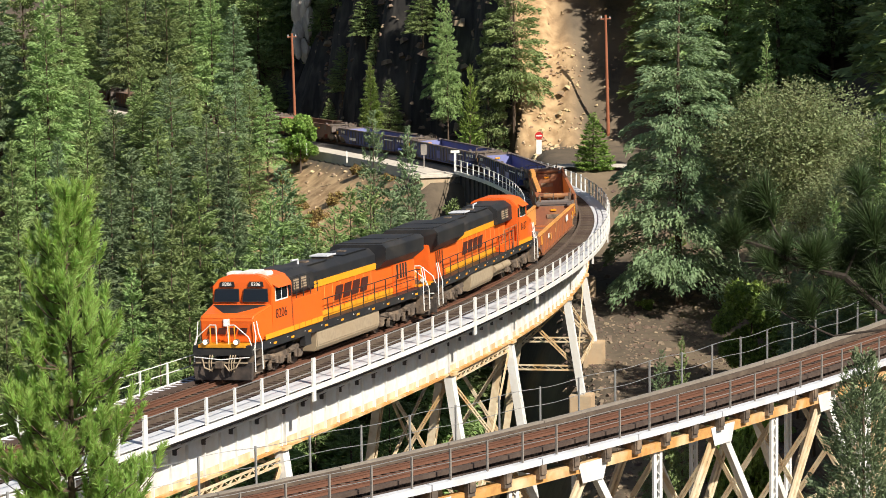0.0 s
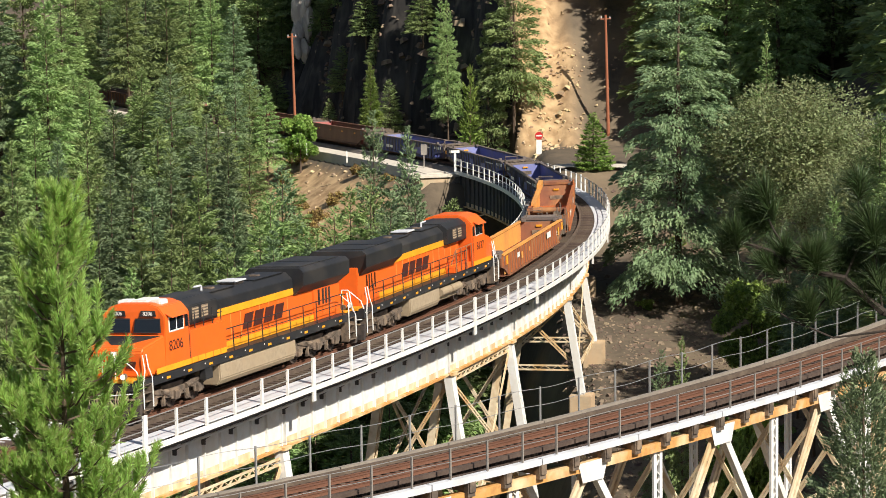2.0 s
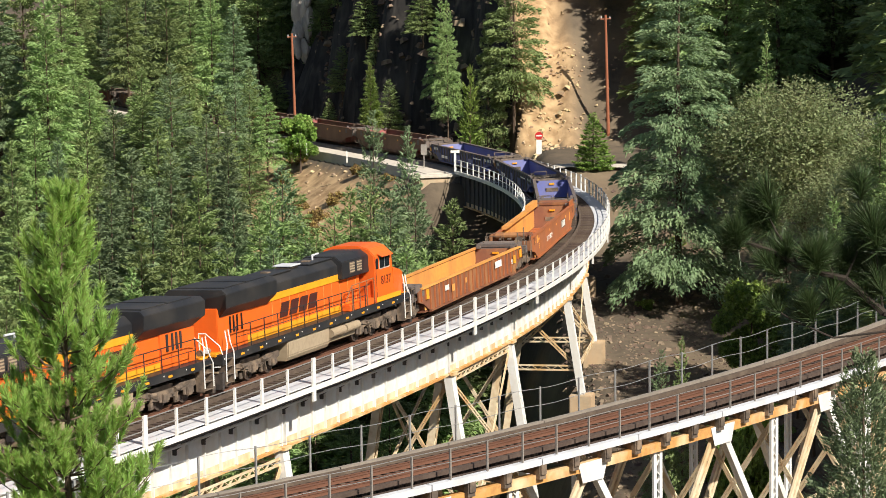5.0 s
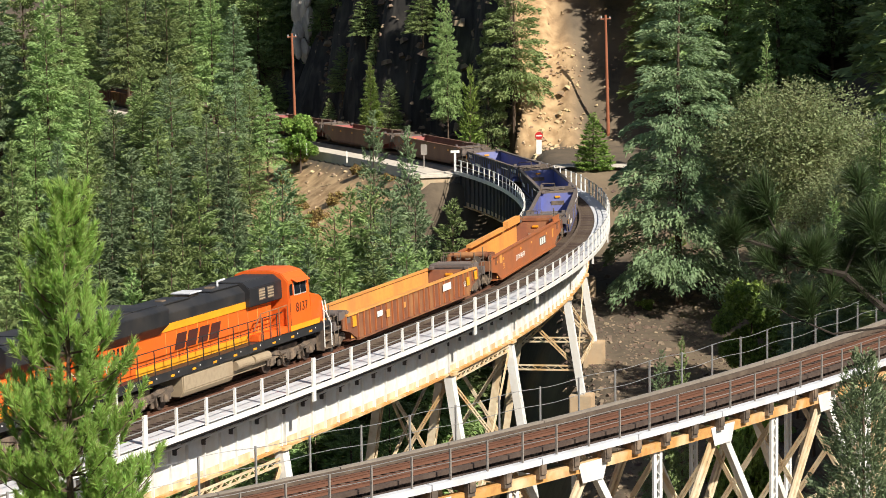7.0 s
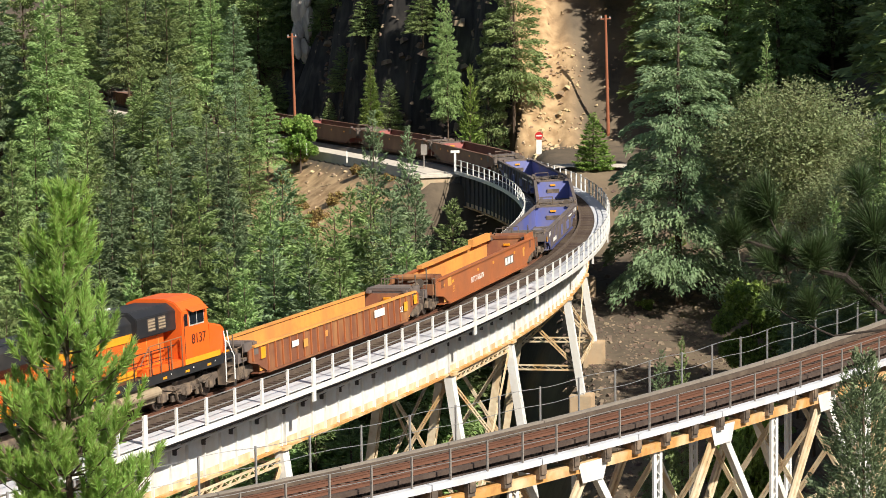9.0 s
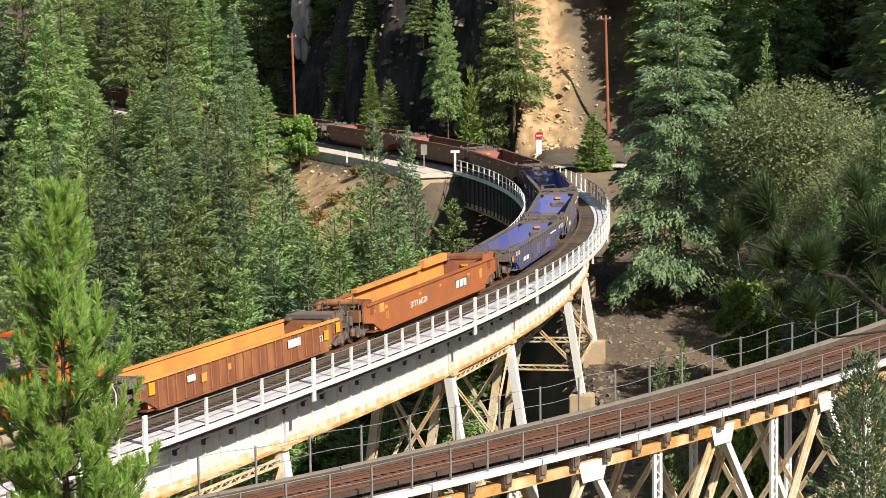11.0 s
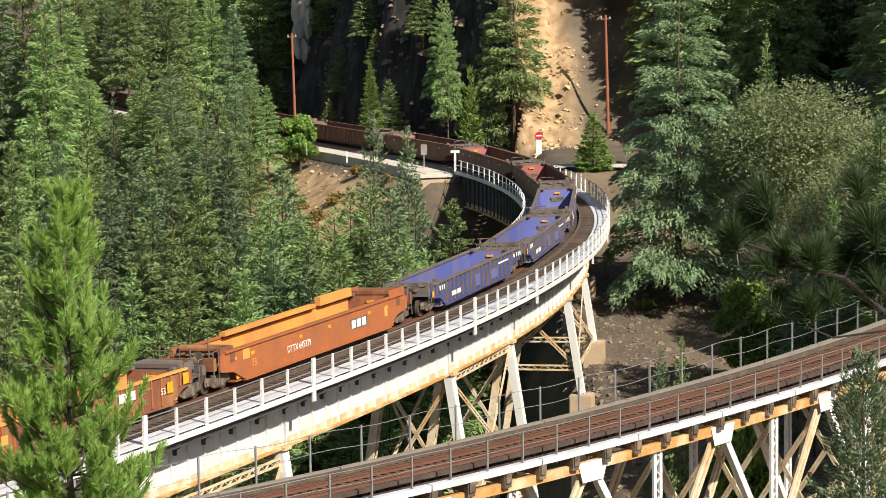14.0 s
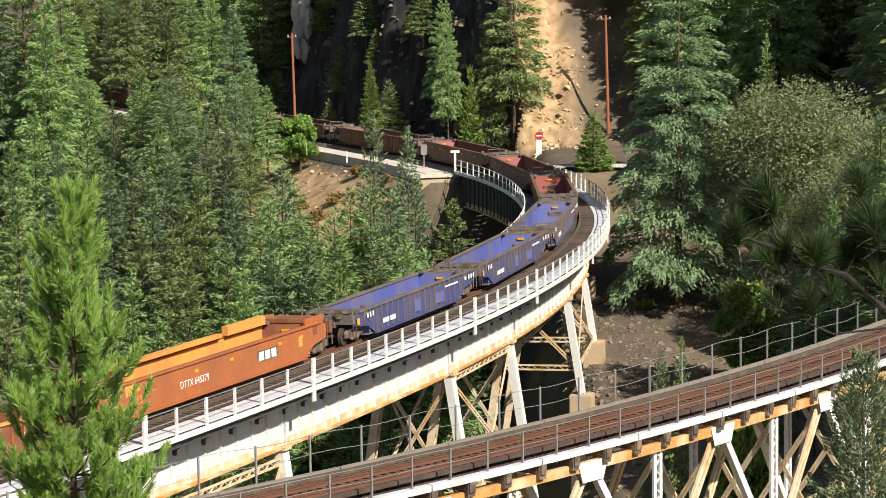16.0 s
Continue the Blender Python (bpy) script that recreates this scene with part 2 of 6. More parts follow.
def plan(bm, prof, z0, z1, bev=0.0):
    """A plan outline of (x, y) raised from z0 to z1."""
    a = [bm.verts.new((x, y, z0)) for x, y in prof]
    b = [bm.verts.new((x, y, z1)) for x, y in prof]
    n = len(prof)
    fs = [bm.faces.new(a[::-1]), bm.faces.new(b)]
    for i in range(n):
        fs.append(bm.faces.new((a[i], a[(i + 1) % n], b[(i + 1) % n], b[i])))
    if bev:
        bmesh.ops.bevel(bm, geom=list({e for f in fs for e in f.edges}), offset=bev, segments=2, affect="EDGES")
    bmesh.ops.recalc_face_normals(bm, faces=bm.faces[:])
    return bm


def rod(bm, p, q, r, n=6, r2=None):
    """A round bar from p to q."""
    p, q = Vector(p), Vector(q)
    d = (q - p).normalized()
    u = d.orthogonal().normalized()
    w = d.cross(u)
    r2 = r if r2 is None else r2
    a = [bm.verts.new(p + r * (u * math.cos(t) + w * math.sin(t))) for t in np.linspace(0, 2 * math.pi, n, endpoint=False)]
    b = [bm.verts.new(q + r2 * (u * math.cos(t) + w * math.sin(t))) for t in np.linspace(0, 2 * math.pi, n, endpoint=False)]
    for i in range(n):
        bm.faces.new((a[i], a[(i + 1) % n], b[(i + 1) % n], b[i]))
    bm.faces.new(a[::-1])
    bm.faces.new(b)
    return bm


def rods(pts, r, n=6):
    bm = bmesh.new()
    for p, q in zip(pts, pts[1:]):
        rod(bm, p, q, r, n)
    return bm


def bar(bm, p, q, w, h, up=(0, 0, 1)):
    """A flat bar from p to q, w across and h along up."""
    p, q = Vector(p), Vector(q)
    d = (q - p).normalized()
    s = d.cross(Vector(up)).normalized()
    u = s.cross(d)
    vs = [bm.verts.new(c + s * i * w / 2 + u * j * h / 2) for c in (p, q) for i, j in ((-1, -1), (1, -1), (1, 1), (-1, 1))]
    for f in ((3, 2, 1, 0), (4, 5, 6, 7), (0, 1, 5, 4), (1, 2, 6, 5), (2, 3, 7, 6), (3, 0, 4, 7)):
        bm.faces.new([vs[i] for i in f])
    return bm


def ring(bm, c, r, axis="y", width=0.1, n=20, r_in=0.0):
    """A disc or a wheel rim round c."""
    def at(t, rr, k):
        a, b = rr * math.cos(t), rr * math.sin(t)
        return (c[0] + a, c[1] + k, c[2] + b) if axis == "y" else (c[0] + k, c[1] + a, c[2] + b)
    ts = np.linspace(0, 2 * math.pi, n, endpoint=False)
    o0 = [bm.verts.new(at(t, r, -width / 2)) for t in ts]
    o1 = [bm.verts.new(at(t, r, width / 2)) for t in ts]
    for i in range(n):
        bm.faces.new((o0[i], o0[(i + 1) % n], o1[(i + 1) % n], o1[i]))
    bm.faces.new(o0[::-1])
    bm.faces.new(o1)
    return bm


def thing(name, m, label, category, group="", kind=""):
    e = new(name)
    e.empty_display_size = 0.5
    e.matrix_basis = m
    return tagged(e, label, category, group, kind)


def lettering(text, size, m, parent, mat, name="lettering", label=""):
    cu = bpy.data.curves.new(name, "FONT")
    cu.body, cu.size, cu.extrude, cu.align_x, cu.align_y = text, size, 0.004, "CENTER", "CENTER"
    tmp = bpy.data.objects.new(name, cu)
    me = bpy.data.meshes.new_from_object(tmp)
    bpy.data.objects.remove(tmp)
    me.materials.clear()
    ob = part(name, me, mat, parent, label)
    ob.matrix_basis = m
    return ob


# ---- the curved track ----
KN = (-60, -40, 0, 30, 60, 90, 110, 130, 150, 190, 240)
KV = (0.0036, 0.0036, 0.0013, 0.0047, 0.006, 0.0081, 0.0087, 0.0047, 0.0005, -0.0005, -0.0002)
S = np.arange(-130, 420, 0.25)
PH = np.cumsum(np.interp(S, KN, KV)) * 0.25
I0 = int(np.argmin(abs(S)))
PH = PH - PH[I0] + radians(66.74)
TX = np.cumsum(np.cos(PH)) * 0.25
TY = np.cumsum(np.sin(PH)) * 0.25
TX, TY = TX - TX[I0] - 10.62, TY - TY[I0] + 119.70
END = 119.0          # the viaduct's far abutment


def rise(s):
    return 0.0036 * min(s, 125.0)


def on(s, lat=0.0, z=0.0):
    """A place on the curved track: metres along it, to its outer side, above the rail."""
    f = np.interp(s, S, PH)
    return Vector((np.interp(s, S, TX) + lat * math.sin(f), np.interp(s, S, TY) - lat * math.cos(f), z + rise(s)))


def heading(s):
    return float(np.interp(s, S, PH))


# the other leg of the wye, nearer the camera
def on2(s, lat=0.0, z=0.0):
    k = 0.005
    f = radians(51.0) + k * s
    x, y = 7.77 + (math.sin(f) - math.sin(radians(51.0))) / k, 109.8 - (math.cos(f) - math.cos(radians(51.0))) / k
    return Vector((x + lat * math.sin(f), y - lat * math.cos(f), z))


def heading2(s):
    return radians(51.0) + 0.005 * s


def sweep(bm, place, prof, s0, s1, step=1.5):
    """A profile of (lat, z) carried along a track."""
    n = max(2, int(math.ceil((s1 - s0) / step)) + 1)
    rows = [[bm.verts.new(place(s, a, z)) for a, z in prof] for s in np.linspace(s0, s1, n)]
    k = len(prof)
    for a, b in zip(rows, rows[1:]):
        for i in range(k):
            bm.faces.new((a[i], b[i], b[(i + 1) % k], a[(i + 1) % k]))
    bm.faces.new(rows[0])
    bm.faces.new(rows[-1][::-1])
    return bm


def rect(a0, a1, z0, z1):
    return [(a0, z0), (a0, z1), (a1, z1), (a1, z0)]


# ---- terrain ----
def near_track(x, y):
    d = (TX - x) ** 2 + (TY - y) ** 2
    i = int(np.argmin(d))
    f = PH[i]
    return S[i], (x - TX[i]) * math.sin(f) - (y - TY[i]) * math.cos(f), math.sqrt(d[i])


def step01(v):
    v = min(1.0, max(0.0, v))
    return v * v * (3 - 2 * v)


def ground(x, y):
    """The height of the hillside; also how bare of litter it is."""
    s, lat, d = near_track(x, y)
    cliff, h = 0.0, 0.0
    n1 = noise.noise((x * 0.045, y * 0.045, 3.1))
    n2 = noise.noise((x * 0.16, y * 0.16, 7.7))
    n3 = noise.noise((x * 0.5, y * 0.5, 1.7))
    right = np.interp(y, (60, 90, 120, 150, 175, 200, 222, 234, 255), (-22, -25, -22, -14.5, -11.0, -7.5, -4.2, -0.5, 0.3))
    right = right + step01((x - 18) / 22) * 0.5 * max(0.0, -right)
    left = np.interp(y, (60, 120, 180, 240, 300, 360, 460), (-34, -34, -30, -20, -12, -7, 0))
    k = step01((x - 1) / 10)
    z = left * (1 - k) + right * k + n1 * 1.6 * (1 - 0.6 * k)
    bare = 0.0
    if s > 112:
        bank = -max(0.0, -lat - 5.2) * 0.62 + n2 * 0.5 * step01((-lat - 5) / 4) + n3 * 0.2 * step01((-lat - 5) / 4)
        if lat < 8:
            z = max(z, (bank - 0.75) * step01((s - 112) / 7) + z * (1 - step01((s - 112) / 7)))
            bare = max(bare, step01((-lat - 6) / 1.0) * step01((26 + lat) / 6) * step01((s - 118) / 4) * 0.95)
    hill1 = (y - 262 - 0.25 * max(0, x - 22)) * 1.02
    hill2 = 60.0
    if s > 125:
        e = lat - np.interp(s, (140, 150, 165, 190, 240), (14, 13, 10.5, 8.0, 7.0)) - 1.2 * n1
        e = e + n2 * 0.8 + 1.9 * noise.noise((s * 0.28, 0.4, y * 0.02)) + 0.9 * noise.noise((s * 0.9, 2.2, x * 0.05))
        k2 = np.interp(s, (184, 200), (5.5, 1.4))
        hill2 = e * k2 if e < 4 else 4 * k2 + (e - 4) * 1.1
    spur = (x - 29 - 3 * n1 - 0.12 * max(0.0, 250 - y)) * 0.8 * step01((y - 118) / 40)
    if spur > 0 and y < 300:
        z = max(z, -3.5 + min(spur, 45.0) + n2 * 0.6)
    if hill1 > 0:
        hill1 = hill1 * (1 + 4 * step01((9 - x) / 3))
    hill1 = hill1 + 0.9 * noise.noise((x * 0.55, y * 0.06, 5.0)) + 0.45 * noise.noise((x * 1.5, y * 0.1, 9.0))
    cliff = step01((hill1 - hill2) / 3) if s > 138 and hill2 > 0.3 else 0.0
    h = min(hill1, hill2)
    if h > 0:
        h = h + min(1.0, h / 6) * (n1 * 4.5 + n2 * 1.6 + n3 * 0.6) if h < 400 else h
        h = min(h, 60 + 0.62 * (h - 60)) if h > 60 else h
        z = max(z, -0.4 + h)
        cut = step01((x - 4.5) / 4) * step01((15.5 - x + 3 * n2) / 4)
        bare = max(bare, cut * (0.95 if y < 330 else 0.3))
    y = y + max(0.0, -20 - x) * 0.8 if y < 95 else y
    if y < 95:
        near = np.interp(y, (-40, -6, 6, 28, 45, 60, 80, 95), (24, 18.6, 18.2, 10.5, -1, -11, -24, -30)) + n2 * 0.5
        kk = step01((y - 60) / 35)
        z = near * (1 - kk) + z * kk
    if lat > 8 and x > 6 and 150 < y < 240:
        bare = max(bare, 0.12 * step01((n1 + 0.1) * 3))
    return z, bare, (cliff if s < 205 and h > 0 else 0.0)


def build_ground():
    """One sheet, fine in the middle of the valley, coarse to the horizon."""
    xs = np.unique(np.concatenate([np.linspace(-2600, -140, 12), np.linspace(-140, -40, 60), np.linspace(-40, 40, 110), np.linspace(40, 90, 30), np.linspace(90, 2600, 12)]))
    ys = np.unique(np.concatenate([np.linspace(-900, -40, 8), np.linspace(-40, 130, 60), np.linspace(130, 420, 230), np.linspace(420, 3000, 14)]))
    verts, bares, cliffs = [], [], []
    for y in ys:
        for x in xs:
            z, b, c = ground(max(-400, min(400, x)), max(-60, min(520, y)))
            verts.append((x, y, z + 0.25 * max(0, y - 520)))
            bares.append(b)
            cliffs.append(c)
    n = len(xs)
    faces = [(j * n + i, j * n + i + 1, (j + 1) * n + i + 1, (j + 1) * n + i) for j in range(len(ys) - 1) for i in range(n - 1)]
    me = bpy.data.meshes.new("ground")
    me.from_pydata(verts, [], faces)
    at = me.attributes.new("bare", "FLOAT", "POINT")
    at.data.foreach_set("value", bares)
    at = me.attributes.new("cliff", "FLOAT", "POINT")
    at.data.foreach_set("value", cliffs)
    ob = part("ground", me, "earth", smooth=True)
    return tagged(ob, "steep wooded canyon ground of brown litter and pale bare dirt", "ground", kind="structure")


build_ground()


# ---- rails, ties and bed ----
RAIL = [(-0.07, -0.16), (-0.07, -0.14), (-0.012, -0.12), (-0.012, -0.04), (-0.036, -0.03), (-0.036, 0.0), (0.036, 0.0), (0.036, -0.03), (0.012, -0.04), (0.012, -0.12), (0.07, -0.14), (0.07, -0.16)]


def lay_rails(place, s0, s1, group, guard=True):
    offs = [(-0.755, "rail"), (0.755, "rail")] + ([(-0.42, "guard_rail"), (0.42, "guard_rail")] if guard else [])
    for o, nm in offs:
        bm = sweep(bmesh.new(), place, [(a + o, z) for a, z in RAIL], s0, s1)
        ob = part(nm, bm, "rail")
        ob.data.materials.append(M["railtop"])
        if nm == "rail":
            for p in ob.data.polygons:
                if p.normal.z > 0.9 and p.center.z > place(0, 0, 0).z - 0.6 and len(p.vertices) == 4:
                    p.material_index = 1 if p.area > 0.05 else 0
        tagged(ob, "rusty brown steel rail with a worn bright head" if nm == "rail" else "rusty steel guard rail inside the running rails", "rail", group)


def lay_ties(place, head, s0, s1, step, owner, half=1.5):
    me = None
    for i, s in enumerate(np.arange(s0, s1, step)):
        m = Matrix.Translation(place(s, 0, 0)) @ Matrix.Rotation(head(s) + random.uniform(-0.015, 0.015), 4, "Z")
        if me is None:
            ob = part("tie", cube(-0.125, 0.125, -half, half, -0.40, -0.165), "tie", owner)
            me = ob.data
        else:
            ob = new("tie", me)
            ob.parent = owner
        ob.matrix_basis = m


POSTS = []           # (s, thick) of the outer railing
for start, bay, count in ((-13.58 - 10 * 2.13, 2.13, 10), (-13.58, 2.604, 6), (2.21, 2.13, 10), (23.78, 2.035, 6), (36.2, 2.1, 9), (55.1, 2.05, 6), (67.4, 2.12, 9), (86.5, 2.0, 6), (98.5, 2.05, 10)):
    POSTS += [(start + i * bay, i == 0) for i in range(count)]
OUT, INN = 3.75, -2.62     # the railings' offsets
WZ = -0.18                 # walkway level


def viaduct():
    v = thing("curved_viaduct", Matrix(), "curved white steel deck-girder railway viaduct on battered towers", "railway bridge", kind="structure")
    # girders in spans, with stiffeners
    spans = [(-95.0, -75.2), (-75.1, -55.0), (-54.9, -35.0), (-34.9, -13.6), (-13.5, 2.1), (2.2, 23.7), (23.8, 36.1), (36.2, 55.0), (55.1, 67.3), (67.4, 86.4), (86.5, 98.4), (98.5, 119.0)]
    for a, b in spans:
        for lat in (2.0, -2.0):
            # inner girder in the dark steel, its shade held in the colour
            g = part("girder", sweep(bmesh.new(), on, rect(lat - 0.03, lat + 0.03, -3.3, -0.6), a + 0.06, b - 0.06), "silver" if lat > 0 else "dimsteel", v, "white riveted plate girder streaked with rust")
            part("bottom_flange", sweep(bmesh.new(), on, rect(lat - 0.24, lat + 0.24, -3.42, -3.3), a + 0.05, b - 0.05), "rust", g, "rusty yellow bottom flange")
            part("top_flange", sweep(bmesh.new(), on, rect(lat - 0.24, lat + 0.24, -0.6, -0.5), a + 0.05, b - 0.05), "silver", g)
            bm = bmesh.new()
            n = int(round((b - a) / 1.5))
            for i in range(n + 1):
                s = a + 0.15 + (b - a - 0.3) * i / n
                o = 0.1 if lat > 0 else -0.1
                bar(bm, on(s, lat + o, -3.28), on(s, lat + o, -0.62), 0.07, 0.15, up=(math.sin(heading(s)), -math.cos(heading(s)), 0))
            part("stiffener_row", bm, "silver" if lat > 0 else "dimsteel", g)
            part("web_rust", sweep(bmesh.new(), on, rect(lat - 0.036, lat + 0.036, -3.3, -2.95), a + 0.1, b - 0.1), "cream", g, "rust-stained lower web")
        bm = bmesh.new()
        n = max(3, int((b - a) / 3))
        for i in range(n):
            s, e = a + (b - a) * i / n, a + (b - a) * (i + 1) / n
            bar(bm, on(s, -1.9, -3.1), on(e, 1.9, -3.1), 0.12, 0.1)
            bar(bm, on(s, 1.9, -3.2), on(e, -1.9, -0.9), 0.1, 0.1)
            bar(bm, on(s, 1.9, -0.9), on(s, -1.9, -0.9), 0.14, 0.14)
        part("lateral_bracing", bm, "cream", v)
    # walkways
    for a, b, nm in ((2.66, OUT - 0.04, "outer"), (INN + 0.04, -1.62, "inner")):
        for i, s in enumerate(np.arange(-95, END - 0.5, 3.06)):
            e = min(s + 3.04, END)
            part("walkway_plate", sweep(bmesh.new(), on, rect(a, b, WZ - 0.06, WZ), s, e, 1.6), "walk", v)
    part("walkway_edge_beam", sweep(bmesh.new(), on, rect(OUT - 0.02, OUT + 0.08, WZ - 0.36, WZ - 0.12), -95, END), "white", v, "white painted walkway edge channel")
    part("walkway_edge_beam", sweep(bmesh.new(), on, rect(INN - 0.06, INN + 0.04, WZ - 0.26, WZ + 0.06), -95, END), "white", v)
    part("timber_guard", sweep(bmesh.new(), on, rect(1.5, 1.66, -0.17, 0.0), -95, END), "tie", v)
    part("timber_guard", sweep(bmesh.new(), on, rect(-1.66, -1.5, -0.17, 0.0), -95, END), "tie", v)
    # railings and brackets
    for k, (s, thick) in enumerate(POSTS):
        if s > END - 0.3:
            continue
        w = 0.30 if thick else (0.17 if k % 2 == 0 else 0.13)
        f = heading(s)
        m = Matrix.Translation(on(s, OUT + 0.03, 0)) @ Matrix.Rotation(f, 4, "Z")
        p = part("railing_post", cube(-w / 2, w / 2, -0.05, 0.05, WZ - (0.85 if thick else 0.34), 1.06 if thick else 0.95), "white", v)
        p.matrix_basis = m
        q = part("railing_post", cube(-0.05, 0.05, -0.04, 0.04, WZ - 0.3, 0.95), "white", v)
        q.matrix_basis = Matrix.Translation(on(s, INN - 0.02, 0)) @ Matrix.Rotation(f, 4, "Z")
        bm = bmesh.new()
        side = (math.cos(f), math.sin(f), 0)
        bar(bm, on(s, 2.02, WZ - 0.18), on(s, OUT, WZ - 0.18), 0.12, 0.2)
        bar(bm, on(s, 2.05, -1.55), on(s, OUT - 0.1, WZ - 0.32), 0.14, 0.12)
        bar(bm, on(s + 0.0, 2.06, -1.75), on(s, 2.06, -1.25), 0.3, 0.1, up=side)
        part("walkway_bracket", bm, "dimsteel", v, "dark steel walkway bracket")
    for lat, name in ((OUT + 0.03, "outer"), (INN - 0.02, "inner")):
        for z in (0.92, 0.42):
            part("handrail", sweep(bmesh.new(), on, rect(lat - 0.02, lat + 0.02, z - 0.02, z + 0.02), -95, END - 0.2), "wire" if lat > 0 else "white", v)
    # service pipe under the walkway
    part("conduit", sweep(bmesh.new(), on, rect(2.95, 3.05, -1.12, -1.02), -34, 100), "silver", v)
    part("cable_tray", sweep(bmesh.new(), on, rect(3.25, 3.52, -0.78, -0.68), -34, 112), "dimsteel", v, "dark steel cable tray under the walkway")
    # towers
    for a, b in ((-13.4, 2.1), (24.3, 36.1), (54.9, 67.2), (86.4, 98.3)):
        tower(v, a, b)
    # ties last of the deck
    lay_ties(on, heading, -95, END, 0.56, v, 2.62)
    return v


def laced(bm, p, q, w, out, thick=0.06, pitch=0.5):
    """Two angles with zigzag lacing between them; out: the direction across."""
    p, q, out = Vector(p), Vector(q), Vector(out).normalized()
    for k in (-1, 1):
        bar(bm, p + out * k * w / 2, q + out * k * w / 2, thick, thick * 1.6, up=out)
    n = max(2, int((q - p).length / pitch))
    for i in range(n):
        a, b = p.lerp(q, i / n), p.lerp(q, (i + 1) / n)
        k = 1 if i % 2 else -1
        bar(bm, a + out * k * w / 2, b - out * k * w / 2, 0.08, 0.04, up=out)


def tower(v, a, b):
    """Four battered legs, struts and crossed braces, on concrete piers."""
    t = part("tower", cube(0, 0.1, 0, 0.1, 0, 0.1), "cream", v, "weathered white steel bridge tower")
    t.data.clear_geometry()
    ft = []
    for s in (a, b):
        for k in (1, -1):
            top = on(s, 2.0 * k, -3.42)
            gx = on(s, 4.2 * k, 0)
            zb = ground(gx.x, gx.y)[0] + 1.5
            h = top.z - zb
            foot = on(s, (2.0 + h / 6.5) * k, 0)
            foot.z = zb
            ft.append((s, k, top, foot))
            f = heading(s)
            along, out = Vector((math.cos(f), math.sin(f), 0)), Vector((math.sin(f), -math.cos(f), 0))
            bm = bmesh.new()
            for j in (-1, 1):
                bar(bm, top + along * 0.28 * j, foot + along * 0.28 * j, 0.1, 0.46, up=out)
            n = int(h / 0.55)
            for i in range(n):
                p0, p1 = top.lerp(foot, i / n), top.lerp(foot, (i + 1) / n)
                j = 1 if i % 2 else -1
                for d in (0.2, -0.2):
                    bar(bm, p0 + along * 0.2 * j + out * d, p1 - along * 0.2 * j + out * d, 0.04, 0.06, up=out)
            if k > 0:
                bar(bm, top + out * 0.2, foot + out * 0.2, 0.52, 0.02, up=out)
            part("tower_leg", bm, "silver" if k > 0 else "cream", t)
            part("cap_plate", box(bmesh.new(), -0.4, 0.4, -0.4, 0.4, -0.05, 0.12), "rust", t).matrix_basis = Matrix.Translation(top) @ Matrix.Rotation(f, 4, "Z")
            bm = bmesh.new()
            box(bm, -0.8, 0.8, -0.8, 0.8, -6.5, 0, 0.06)
            p = part("pier", bm, "concrete", t, "weathered tan concrete pier")
            p.matrix_basis = Matrix.Translation(foot) @ Matrix.Rotation(f, 4, "Z")
    leg = {(s, k): (top, foot) for s, k, top, foot in ft}

    def pt(s, k, u):
        top, foot = leg[s, k]
        h = min(l[0].z - l[1].z for l in leg.values())
        return top.lerp(foot, min(1.0, u * h / (top.z - foot.z)))
    for (s1, k1), (s2, k2) in (((a, 1), (b, 1)), ((a, -1), (b, -1)), ((a, 1), (a, -1)), ((b, 1), (b, -1))):
        hh = min(l[0].z - l[1].z for l in leg.values())
        levels = [0.02, 0.5, 0.98] if hh > 9 else [0.02, 0.98]
        for u in levels:
            bm = bmesh.new()
            laced(bm, pt(s1, k1, u), pt(s2, k2, u), 0.3, (0, 0, 1), 0.07, 0.45)
            part("strut", bm, "cream", t)
        for u0, u1 in zip(levels, levels[1:]):
            for p, q in ((pt(s1, k1, u0), pt(s2, k2, u1)), (pt(s1, k1, u1), pt(s2, k2, u0))):
                bm = bmesh.new()
                laced(bm, p, q, 0.24, (0, 0, 1), 0.06, 0.45)
                part("diagonal_brace", bm, "cream", t)


